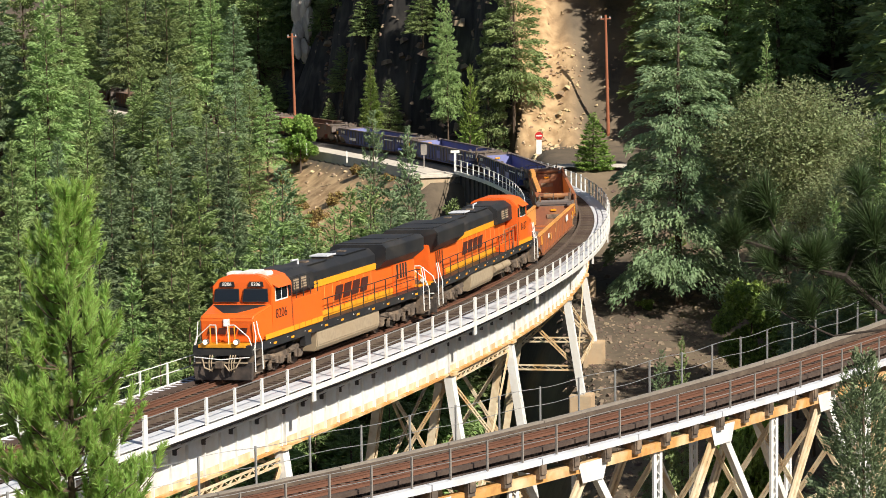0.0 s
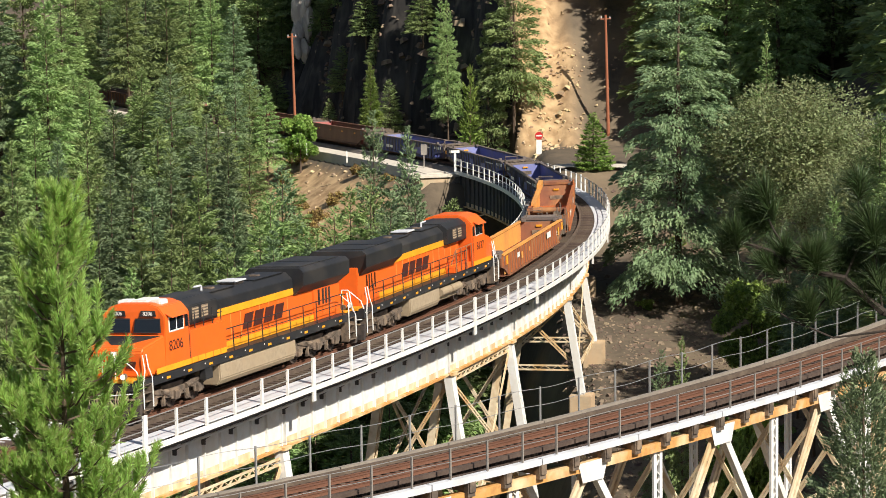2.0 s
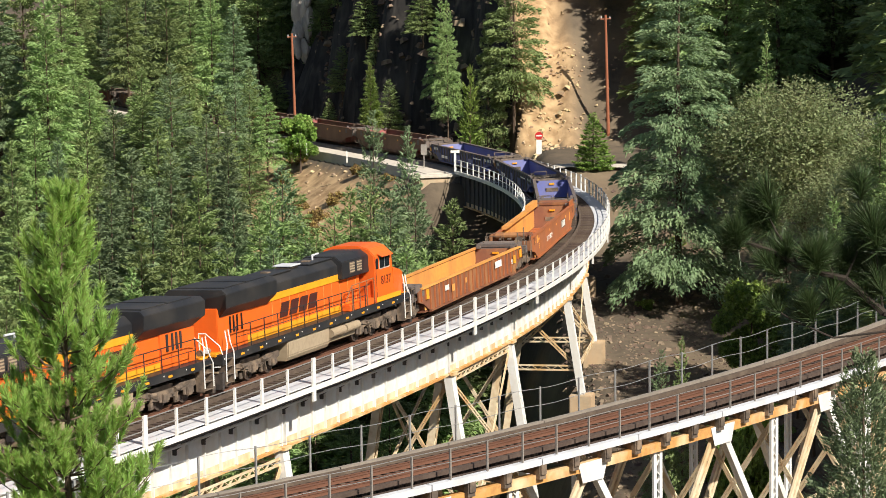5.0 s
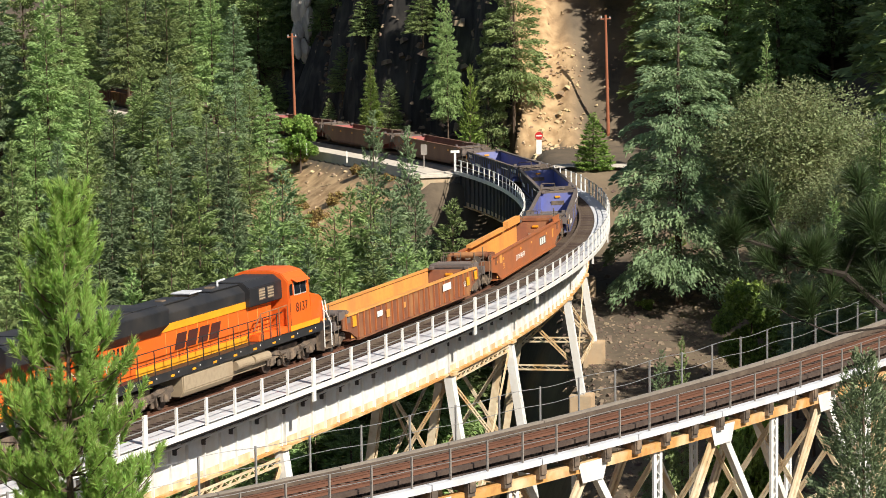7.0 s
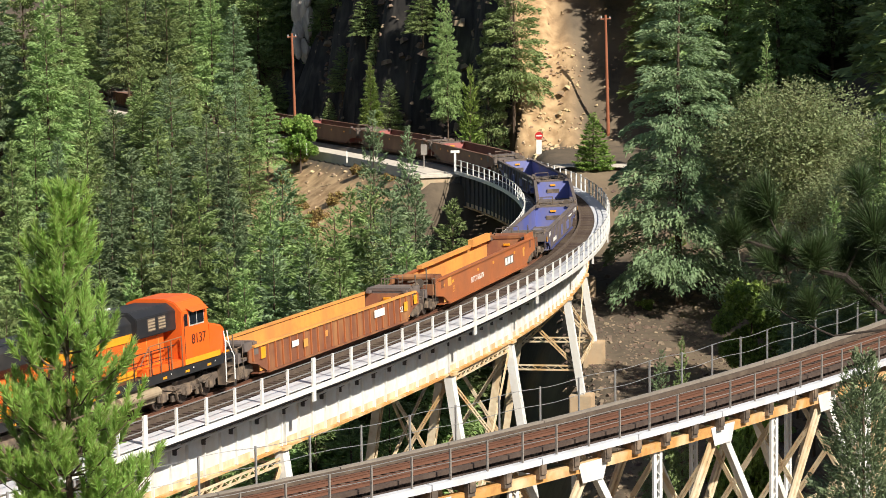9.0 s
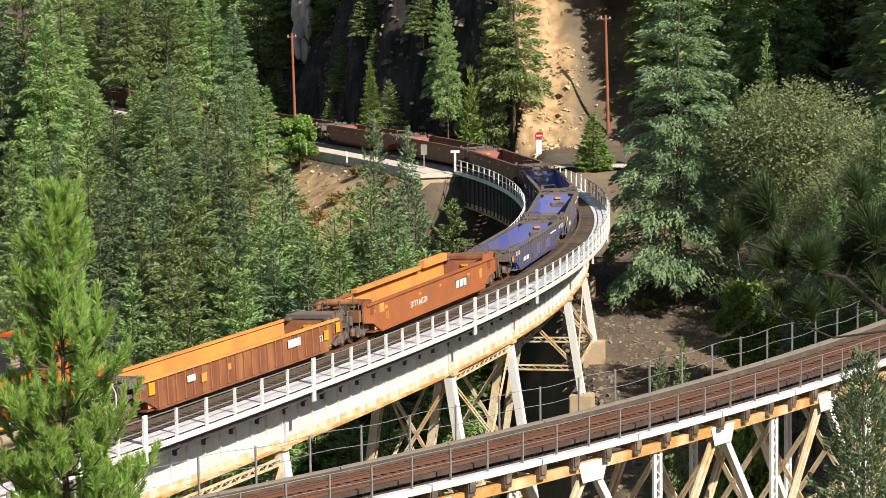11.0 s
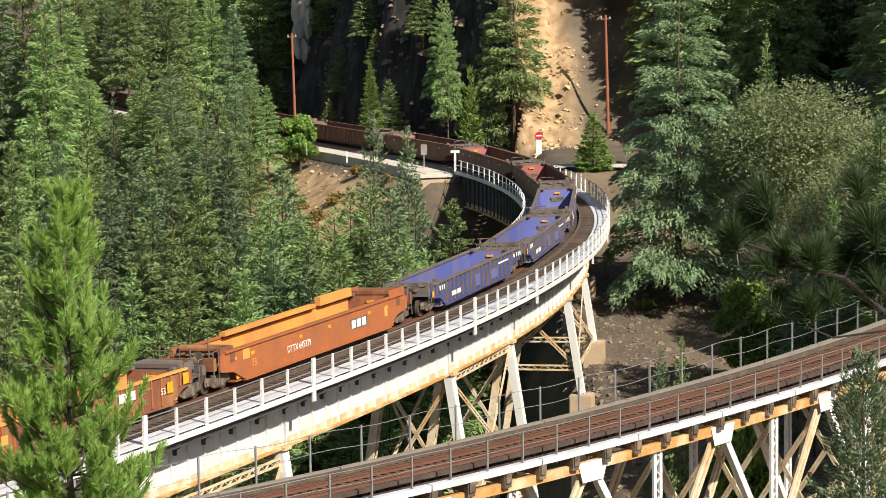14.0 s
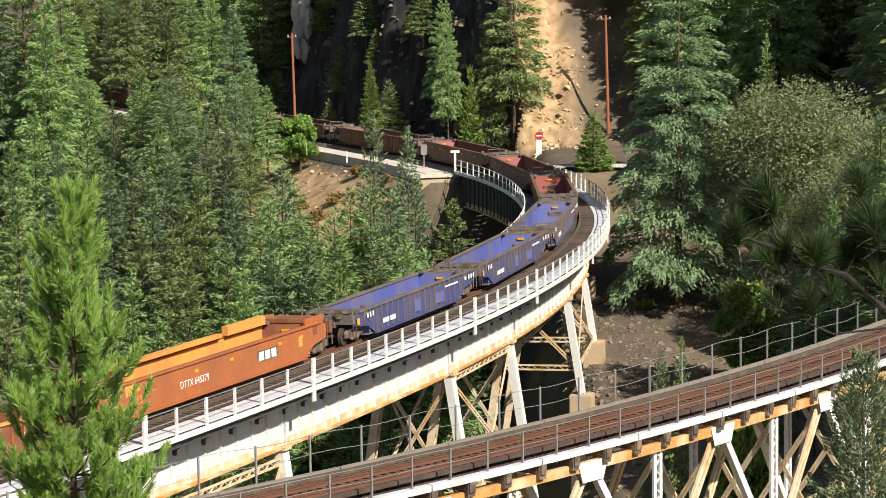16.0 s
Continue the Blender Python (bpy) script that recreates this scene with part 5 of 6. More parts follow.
def conifer_meshes(seed, h, rad, count, size, mat, low=0.06, power=0.8, droop=0.28, whorls=30, per=7, plump=0.42):
    """A fir: whorls of separate boughs of unequal length; each bough is a drooping fan of small sprays with gaps round it."""
    g = np.random.default_rng(seed)
    lev = (np.arange(whorls) + 0.5) / whorls
    lev = low + (1 - low) * np.repeat(lev, per) + g.normal(0, 0.35 / whorls, whorls * per)
    lev = np.clip(lev, low * 0.8, 0.985)
    az0 = np.repeat(g.uniform(0, 2 * np.pi, whorls), per) + np.tile(np.arange(per) * 2 * np.pi / per, whorls) + g.normal(0, 0.2, whorls * per)
    reach = rad * np.power(1 - lev, power) * g.uniform(0.78, 1.12, whorls * per) + 0.14
    rise = np.interp(lev, (low, 0.5, 0.8, 1.0), (0.10, 0.28, 0.6, 1.3)) + g.normal(0, 0.08, whorls * per)
    share = np.power(reach, 1.35)
    k = g.choice(whorls * per, count, p=share / share.sum())
    R, ul = reach[k], lev[k]
    f = np.power(g.uniform(0.02, 1.0, count), 0.48)
    r = R * f
    half = plump * R * np.interp(f, (0, 0.35, 0.7, 1.0), (0.5, 1.0, 0.8, 0.12))
    lat = g.uniform(-1, 1, count) * half + g.normal(0, 0.03, count)
    zz = ul * h + rise[k] * r - droop * r * f * f * 1.3 - 0.28 * np.abs(lat) - np.abs(g.normal(0.0, 0.20, count)) * (0.5 + R * 0.2)
    ca, sa = np.cos(az0[k]), np.sin(az0[k])
    pos = np.stack([ca * r - sa * lat, sa * r + ca * lat, zz], 1)
    fan = az0[k] + 0.6 * lat / (half + 0.05) + g.normal(0, 0.25, count)
    el = g.normal(-0.05, 0.30, count) + np.arctan(rise[k]) - 2.0 * droop * f
    d = np.stack([np.cos(fan) * np.cos(el), np.sin(fan) * np.cos(el), np.sin(el)], 1)
    ln = size * g.uniform(0.7, 1.35, count) * (0.65 + 0.35 * (1 - ul))
    wd = ln * g.uniform(0.30, 0.46, count)
    return spray_mesh("crown", pos, d, ln, wd, g.normal(0, 0.7, count), mat), trunk_mesh(h * 0.97, 0.010 * h + 0.03, random.Random(seed), 26, rad)


def leafy_meshes(seed, h, rad, count, size, mat, lobes=26, low=0.25):
    """A broadleaf crown of many overlapping clumps of leaves."""
    g = np.random.default_rng(seed)
    c = g.normal(0, 1, (lobes, 3))
    c /= np.linalg.norm(c, axis=1)[:, None]
    c *= g.uniform(0.35, 0.95, (lobes, 1))
    c = c * np.array([rad, rad, h * (1 - low) / 2]) + np.array([0, 0, h * (1 + low) / 2 - rad * 0.1])
    k = g.integers(0, lobes, count)
    v = g.normal(0, 1, (count, 3))
    v /= np.linalg.norm(v, axis=1)[:, None]
    pos = c[k] + v * np.power(g.uniform(0.1, 1, (count, 1)), 0.4) * g.uniform(0.22, 0.42, (lobes, 1))[k] * rad
    d = v + g.normal(0, 0.6, (count, 3))
    d /= np.linalg.norm(d, axis=1)[:, None]
    ln = size * g.uniform(0.6, 1.4, count)
    return spray_mesh("crown", pos, d, ln, ln * 0.7, g.uniform(-1.5, 1.5, count), mat), trunk_mesh(h * 0.8, 0.014 * h + 0.04, random.Random(seed), 14, rad)


KIND = {}
for i in range(4):
    KIND["fir", i] = (conifer_meshes(11 + i, 20.0, (5.8, 5.2, 6.2, 5.5)[i], 12000, 0.47, "needle", low=0.28, power=(0.80, 0.76, 0.86, 0.82)[i], whorls=(22, 24, 21, 23)[i], droop=0.20), 20.0)
for i in range(2):
    KIND["bluefir", i] = (conifer_meshes(31 + i, 20.0, (5.6, 5.1)[i], 12000, 0.45, "needleblue", low=0.28, power=0.82, whorls=(23, 25)[i], droop=0.16), 20.0)
for i in range(3):
    KIND["tall", i] = (conifer_meshes(41 + i, 40.0, (10.4, 9.4, 11.0)[i], 23000, 0.64, ("needle", "needleblue", "needle")[i], low=0.42, power=(0.88, 0.92, 0.90)[i], whorls=(24, 26, 23)[i], droop=0.22), 40.0)
for i in range(3):
    KIND["farfir", i] = (conifer_meshes(51 + i, 20.0, (5.8, 5.2, 6.2)[i], 4600, 0.78, "needle", low=0.22, whorls=24, droop=0.14), 20.0)
KIND["wide", 0] = (conifer_meshes(71, 26.0, 5.9, 50000, 0.34, "needleblue", power=0.50, droop=0.36, whorls=19, low=0.10, per=8, plump=0.36), 26.0)
KIND["spruce", 0] = (conifer_meshes(73, 20.0, 5.2, 46000, 0.19, "needleblue", power=0.8, droop=0.1, whorls=52, low=0.55), 20.0)
KIND["young", 0] = (conifer_meshes(81, 8.0, 1.9, 7000, 0.30, "needleblue", power=0.85, whorls=22, droop=0.1), 8.0)
KIND["young", 1] = (conifer_meshes(82, 8.0, 1.7, 7000, 0.30, "leaf", power=0.85, whorls=22, droop=0.0), 8.0)
KIND["oak", 0] = (leafy_meshes(91, 14.0, 5.2, 58000, 0.155, "olive", 80), 14.0)
KIND["broad", 0] = (leafy_meshes(92, 9.0, 2.8, 12000, 0.30, "leaf", 24), 9.0)
KIND["bush", 0] = (leafy_meshes(93, 3.0, 1.6, 2600, 0.22, "leaf", 14, 0.05), 3.0)
KIND["drybush", 0] = (leafy_meshes(94, 1.4, 1.1, 900, 0.20, "brush", 10, 0.05), 1.4)
LABEL = dict(fir="dense green conifer on the canyon slope", tall="tall old green conifer rising from the valley floor", bluefir="blue-green fir on the canyon slope", farfir="dark green conifer high on the hillside",
             wide="tall wide spreading green fir beside the viaduct", spruce="blue-green spruce top in front of the near bridge", young="small young conifer beside the track", oak="rounded olive-green oak above the near track",
             broad="light green broadleaf tree beside the service road", bush="low bright green bush", drybush="dry yellow brush on the bank")


FAR = []            # poses of the trees high on the hill and the unseen shade trees, joined at the end


def far_woods():
    """The trees high on the hill and behind it, too many to tell apart, and the unseen shade trees."""
    for which, name, mat in ((0, "far_trees", "needle"), (1, "far_trunks", "bark")):
        V, F, base = [], [], 0
        for i, m in FAR:
            me = KIND["farfir", i][0][which]
            co = np.empty(len(me.vertices) * 3)
            me.vertices.foreach_get("co", co)
            a = np.array(m)
            V.append(co.reshape(-1, 3) @ a[:3, :3].T + a[:3, 3])
            F += [[base + v for v in p.vertices] for p in me.polygons]
            base += len(me.vertices)
        me = bpy.data.meshes.new(name)
        me.from_pydata(np.concatenate(V).tolist(), [], F)
        tagged(part(name, me, mat), "dark green conifer woods high on the hillside, with unseen shade trees" if which == 0 else "brown trunks of the far conifer woods", "woods", kind="stuff")


def plant(kind, i, x, y, top=None, height=None, width=1.0, turn=None):
    (crown, trunk), h0 = KIND[kind, i]
    z = ground(x, y)[0] - 0.15
    h = (top - z) if top is not None else height
    if h < 1:
        return None
    if kind == "farfir":
        k = h / h0
        FAR.append((i, Matrix.LocRotScale((x, y, z), Euler((0, 0, random.uniform(0, 6.28))), (k * width, k * width, k))))
        return None
    e = thing("tree" if "bush" not in kind else "bush", Matrix(), LABEL[kind], "tree" if "bush" not in kind else "bush", "trees of the canyon" if "bush" not in kind else "bushes of the canyon")
    k = h / h0
    kw = width * (k if k < 1 else k ** 0.75)
    e.matrix_basis = Matrix.LocRotScale((x, y, z), Euler((0, 0, random.uniform(0, 6.28) if turn is None else turn)), (kw, kw, k))
    for nm, me in (("crown", crown), ("trunk", trunk)):
        ob = new(nm, me)
        ob.parent = e
    return e


SLOPE_A = [(-49.0, 330.0, 17.9), (-49.9, 350.0, 18.5), (-48.0, 345.0, 11.7), (-45.5, 350.0, 13.1), (-45.5, 262.0, 19.6), (-44.9, 275.0, 22.6), (-39.9, 258.0, 17.0), (-49.4, 372.0, 20.0), (-45.0, 362.0, 17.6), (-40.3, 350.0, 19.9), (-30.2, 282.0, 18.4), (-31.1, 318.0, 17.1), (-26.9, 300.0, 16.6), (-23.0, 284.0, 15.0), (-24.8, 345.0, 17.5), (-18.0, 262.0, 7.0), (-27.4, 258.0, 9.6), (-31.5, 268.0, 8.8), (-33.8, 262.0, 5.7), (-22.0, 352.0, 15.0), (-25.9, 262.0, 7.2), (-20.2, 268.0, 8.6), (-21.2, 262.0, 7.7), (-22.4, 255.0, 6.7)]
SLOPE_B = [(-21.1, 228.0, 6.2), (-18.7, 222.0, 5.4), (-32.4, 232.0, 5.6), (-37.8, 236.0, 6.8), (-33.6, 222.0, 5.0), (-36.3, 214.0, 5.2), (-17.9, 236.0, 3.8), (-14.0, 222.0, 2.1), (-14.1, 208.0, 1.2), (-20.4, 198.0, 2.1), (-23.4, 204.0, 2.5), (-27.9, 228.0, 3.3), (-19.8, 206.0, 3.1), (-16.2, 196.0, 2.6), (-13.9, 192.0, 1.5), (-22.2, 186.0, 1.0), (-26.4, 194.0, 1.3), (-19.6, 182.0, 0.9), (-15.4, 180.0, 0.2), (-12.5, 186.0, 0.4), (-32.9, 196.0, 2.8), (-29.6, 204.0, 2.1), (-29.4, 182.0, 0.3), (-21.5, 174.0, -0.8), (-17.4, 172.0, 0.1), (-21.5, 164.0, -2.2), (-18.1, 160.0, -1.9), (-13.6, 172.0, -0.7), (-9.8, 184.0, -0.4), (-29.9, 172.0, -2.4), (-24.2, 226.0, 3.4), (-28.0, 214.0, 3.0)]
SLOPE_C = [(-8.8, 205.0, 0.0), (-7.8, 215.0, 0.7), (-6.1, 215.0, 0.9), (-9.5, 190.0, 0.0), (-4.3, 210.0, 0.7), (-2.3, 215.0, 0.7), (-7.6, 185.0, -0.3), (-5.1, 185.0, -0.7), (-2.7, 190.0, -1.3), (0.8, 212.0, -0.1), (-1.5, 192.0, -2.0), (-13.6, 225.0, 1.4), (-10.3, 190.0, 0.1)]
HILL = [(0.1, 285.0, 14.8), (8.3, 272.0, 17.1), (6.3, 280.0, 14.5), (-5.2, 300.0, 11.0), (-8.0, 290.0, 8.0), (3.2, 285.0, 10.1), (32.2, 250.0, 9.5), (-19.0, 330.0, 8.1), (-16.4, 340.0, 12.1), (20.9, 268.0, 14.0)]
# firs at x 24-36, y 155-181 are added, some unseen, to shade the bank
SINGLES = [("bluefir", 0, -6.1, 226.0, 6.5, 0.62), ("bluefir", 1, -3.0, 224.0, 5.2, 0.62), ("wide", 0, 18.7, 200.0, 20.0, 1.12), ("oak", 0, 28.0, 196.0, 10.6, 1.35), ("oak", 0, 31.6, 185.0, 6.6, 1.15), ("young", 1, 14.1, 236.0, 5.4, 1.75), ("broad", 0, -14.6, 262.0, 4.4, 1.00), ("spruce", 0, 10.35, 62.0, 10.3, 0.85), ("fir", 1, 0.7, 262.0, 15.5, 0.60), ("fir", 0, 7.6, 264.3, 21.5, 0.95), ("fir", 2, 4.9, 265.0, 14.0, 0.60), ("fir", 0, -24.9, 326.0, 18.0, 0.80), ("fir", 1, -22.5, 330.0, 19.0, 0.80), ("fir", 2, -19.4, 322.0, 16.5, 0.70), ("fir", 3, -13.8, 322.0, 17.5, 0.70), ("fir", 0, 0.1, 276.0, 15.3, 0.75), ("fir", 1, -7.8, 284.0, 8.2, 0.70), ("fir", 2, 26.4, 232.0, 11.7, 0.70), ("fir", 3, -41.4, 338.0, 19.2, 0.90), ("fir", 0, -23.7, 330.0, 10.3, 0.60), ("young", 1, -7.6, 275.0, 8.6, 0.90), ("young", 1, 3.0, 262.0, 8.6, 0.80), ("fir", 2, 29.0, 259.0, 27.0, 1.1), ("fir", 3, 33.5, 253.0, 26.0, 1.1), ("fir", 0, 22.5, 268.0, 22.0, 1.0), ("fir", 2, 27.5, 215.0, 13.2, 0.55), ("fir", 1, 13.4, 142.0, -1.4, 0.42), ("bluefir", 0, 12.6, 146.0, -2.8, 0.60), ("broad", 0, 16.7, 140.0, -1.9, 0.60), ("fir", 0, 26.8, 163.0, 5.0, 0.8), ("fir", 3, 30.6, 177.0, 9.0, 0.75), ("fir", 1, 33.2, 173.0, 13.0, 0.8), ("bluefir", 0, 27.6, 178.0, 4.5, 0.7), ("fir", 2, 35.5, 177.0, 15.0, 0.8), ("fir", 0, 26.6, 172.0, 3.5, 0.7), ("bluefir", 1, 24.6, 181.0, 1.0, 0.7), ("fir", 2, 29.8, 167.0, 8.0, 0.8), ("bluefir", 1, 23.6, 168.0, 0.5, 0.7), ("fir", 3, 31.0, 160.0, 9.0, 0.8), ("fir", 1, 28.2, 155.0, 5.0, 0.8), ("bluefir", 1, 23.5, 160.0, 2.8, 0.90), ("broad", 0, 21.4, 175.0, -1.9, 1.00)]



def woods():
    rng = random.Random(5)
    i = 0
    for x, y, t in SLOPE_A + SLOPE_B + SLOPE_C:
        kind = "bluefir" if rng.random() < 0.3 else "fir"
        if t - ground(x, y)[0] > 27:
            plant("tall", i % 3, x, y, top=t, width=rng.uniform(0.85, 1.02))
        else:
            plant(kind, i % (2 if kind == "bluefir" else 4), x, y, top=t, width=rng.uniform(0.9, 1.08))
        i += 1
    for x, y, t in HILL:
        plant("fir", i % 4, x, y, top=t, width=1.05)
        i += 1
    # fill of the valley side, the cliff and the shaded spur, plus unseen shade trees
    for n, x0, x1, y0, y1, gap, test, kinds, h0, h1 in (
            (30, -70, -4, 152, 345, 5.6, lambda s, lat, x, y: lat < -9 and s > 20 and not (150 < s < 174 and lat > -18) and abs(x) < 0.19 * y, "fir", 14, 26),
            (26, -16, 2, 158, 226, 4.6, lambda s, lat, x, y: lat < -9 and s < 112, "fir", 15, 23),
            (24, -40, 8, 255, 320, 3.0, lambda s, lat, x, y: 7 < lat < 14 and 142 < s < 205, "farfir", 4, 8),
            (40, -70, 6, 262, 380, 5.2, lambda s, lat, x, y: 13 < lat < 34 and s > 165 and abs(x) < 0.2 * y, "farfir", 12, 22),
            (26, -95, -46, 330, 420, 5.2, lambda s, lat, x, y: lat < -10 or lat > 9, "farfir", 18, 26),
            (30, 20, 62, 262, 296, 4.4, lambda s, lat, x, y: True, "farfir", 16, 24),
            # mostly out of view, added to shade the hill at upper right
            (26, 40, 66, 200, 250, 4.2, lambda s, lat, x, y: x > 0.165 * y, "farfir", 24, 32),
            # out of view, added to shade the bank right of the viaduct
            (20, 27, 38, 138, 157, 2.2, lambda s, lat, x, y: x > 0.203 * y, "farfir", 22, 28),
            (26, -62, -22, 284, 372, 4.4, lambda s, lat, x, y: 7.5 < lat < 17, "fir", 14, 24),
            (26, -50, -20, 262, 345, 3.2, lambda s, lat, x, y: -19 < lat < -8.0 and s > 172, "fir", 14, 22)):
        spots, tries = [], 0
        while len(spots) < n and tries < 4000:
            tries += 1
            x, y = rng.uniform(x0, x1), rng.uniform(y0, y1)
            s, lat, d = near_track(x, y)
            if not test(s, lat, x, y) or any((x - a) ** 2 + (y - b) ** 2 < gap * gap for a, b in spots):
                continue
            spots.append((x, y))
            h = rng.uniform(h0, h1)
            if x < 2 and lat < 0:       # trees below the line stay lower than the track
                low = 0.0908 if x / y > -0.0587 else (0.0584 if -0.136 < x / y < -0.119 else 0.043)
                h = min(h, 20.15 - low * y - rng.uniform(0, 3) - ground(x, y)[0])
            if h > 2.5:
                plant(kinds, i % (4 if kinds == "fir" else 3), x, y, height=h, width=rng.uniform(0.9, 1.2) * (1.0 if h > 12 else 1.3))
            i += 1


def near_trees():
    for kind, k, x, y, t, w in SINGLES:
        plant(kind, k, x, y, top=t, width=w)
    rng = random.Random(9)
    for _ in range(80):
        s, lat = rng.uniform(128, 182), rng.uniform(-15, -5.6)
        p = on(s, lat)
        plant("drybush", 0, p.x, p.y, height=rng.uniform(0.6, 1.5))
    for _ in range(26):
        plant("bush", 0, rng.uniform(13, 34), rng.uniform(150, 228), height=rng.uniform(0.8, 2.4))


def rocks():
    """Loose stones and ledges of the slopes and the cliff."""
    rng = random.Random(3)
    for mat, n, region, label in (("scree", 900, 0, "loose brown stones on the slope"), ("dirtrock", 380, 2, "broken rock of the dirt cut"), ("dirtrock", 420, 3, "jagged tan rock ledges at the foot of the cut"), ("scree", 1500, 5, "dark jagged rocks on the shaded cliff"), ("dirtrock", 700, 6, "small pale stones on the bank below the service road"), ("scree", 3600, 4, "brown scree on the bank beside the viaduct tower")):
        bm = bmesh.new()
        k = 0
        while k < n:
            if region == 0:
                x, y = rng.uniform(9, 30), rng.uniform(150, 232)
                r = rng.uniform(0.06, 0.26)
            elif region == 2:
                x, y = rng.uniform(4, 19), rng.uniform(262, 300)
                r = rng.uniform(0.05, 0.2)
            elif region == 3:
                x, y = rng.uniform(6.5, 15), rng.uniform(258, 271)
                r = rng.uniform(0.08, 0.1 + 0.30 * rng.random() ** 2)
            else:
                x, y = rng.uniform(9, 25), rng.uniform(148, 205)
                r = rng.uniform(0.05, 0.07 + 0.26 * rng.random() ** 3)
            if region == 5:
                x, y = rng.uniform(-15, 9), rng.uniform(261, 312)
                if ground(x, y)[2] < 0.4:
                    continue
                r = rng.uniform(0.12, 0.2 + 0.55 * rng.random() ** 2)
            if region == 6:
                p = on(rng.uniform(121, 182), rng.uniform(-17, -5.8))
                x, y, r = p.x, p.y, rng.uniform(0.05, 0.08 + 0.2 * rng.random() ** 2)
            k += 1
            z = ground(x, y)[0]
            m = Matrix.LocRotScale((x, y, z), Euler((rng.uniform(-0.5, 0.5), rng.uniform(-0.5, 0.5), rng.uniform(0, 6))), (r * rng.uniform(0.7, 1.4), r * rng.uniform(0.6, 1.1), r * rng.uniform(0.5, 1.0)))
            vs = [bm.verts.new(m @ (Vector(c) * rng.uniform(0.75, 1.1))) for c in ((-1, -1, -0.6), (1, -1, -0.6), (1, 1, -0.6), (-1, 1, -0.6), (-0.6, -0.7, 0.7), (0.7, -0.5, 0.8), (0.6, 0.6, 0.6), (-0.7, 0.5, 0.9))]
            for f in ((0, 3, 2, 1), (4, 5, 6, 7), (0, 1, 5, 4), (1, 2, 6, 5), (2, 3, 7, 6), (3, 0, 4, 7)):
                bm.faces.new([vs[j] for j in f])
        tagged(part("rocks", bm, mat), label, "rocks", kind="stuff")



def outcrop():
    """Pale rock ribs that stand out of the hill beside the pole."""
    e = thing("rock_outcrop", Matrix(), "pale upright weathered rock outcrop above the track", "rock")
    rng = random.Random(6)
    for x0, y0, zlo, zhi, n in ((-16.7, 311.0, 8.0, 22.0, 26), (-13.2, 318.0, 4.0, 9.0, 7), (-10.6, 302.0, 8.0, 13.0, 8), (-13.8, 312.0, 1.5, 5.5, 6)):
        for i in range(n):
            z = zlo + (zhi - zlo) * i / n
            bm = bmesh.new()
            bmesh.ops.create_icosphere(bm, subdivisions=2, radius=1.0)
            for v in bm.verts:
                q = noise.noise_vector(v.co * 1.7 + Vector((i, x0, 0)))
                v.co = Vector((v.co.x * rng.uniform(0.96, 1.04), v.co.y, v.co.z)) + q * 0.3
            b = part("rock", bm, "palerock", e)
            b.matrix_basis = Matrix.LocRotScale((x0 + rng.uniform(-0.9, 0.9), y0 + rng.uniform(-0.6, 0.6) + z * 0.1, z), Euler((rng.uniform(-0.15, 0.15), rng.uniform(-0.2, 0.2), rng.uniform(0, 6))), (rng.uniform(0.28, 0.62), rng.uniform(0.5, 0.9), rng.uniform(1.1, 2.6)))


outcrop()
woods()
far_woods()
near_trees()
rocks()


# ---- poles and signs ----
def utility_pole(x, y, z, h):
    e = thing("utility_pole", Matrix.Translation((x, y, z)) @ Matrix.Rotation(radians(-1.0), 4, "Y"), "tall reddish timber utility pole on the hillside", "pole", "utility poles")
    part("shaft", rod(bmesh.new(), (0, 0, -1.5), (0, 0, h), 0.19, 10, 0.13), "pole", e)
    part("crossarm", cube(-0.55, 0.55, -0.06, 0.06, h - 0.45, h - 0.33), "pole", e)
    for dx in (-0.45, 0.45):
        part("insulator", rod(bmesh.new(), (dx, 0, h - 0.33), (dx, 0, h - 0.12), 0.06, 8, 0.04), "walk", e)


utility_pole(17.3, 263.3, ground(17.3, 263.3)[0], 12.3)
utility_pole(*on(186, 5.2).to_tuple()[:2], -0.6, 11.8)


def stop_sign(x, y):
    z = ground(x, y)[0]
    e = thing("stop_sign", Matrix.Translation((x, y, z)), "red round-looking road sign on a white post", "road sign")
    part("post", cube(-0.28, 0.28, -0.02, 0.02, 0.1, 1.55), "white", e, "white board below the sign")
    part("stake", cube(-0.05, 0.05, 0.02, 0.08, -0.3, 2.4), "white", e)
    bm = bmesh.new()
    plan(bm, [(0.42 * math.cos(a + 0.39), 0.42 * math.sin(a + 0.39)) for a in np.linspace(0, 2 * math.pi, 8, endpoint=False)], 0, 0.02)
    f = part("face", bm, "signred", e)
    f.matrix_basis = pose(0, -0.02, 2.0, 90, 0, 0)
    part("bar", cube(-0.3, 0.3, -0.055, -0.045, 1.93, 2.07), "white", e)


stop_sign(9.9, 258.0)


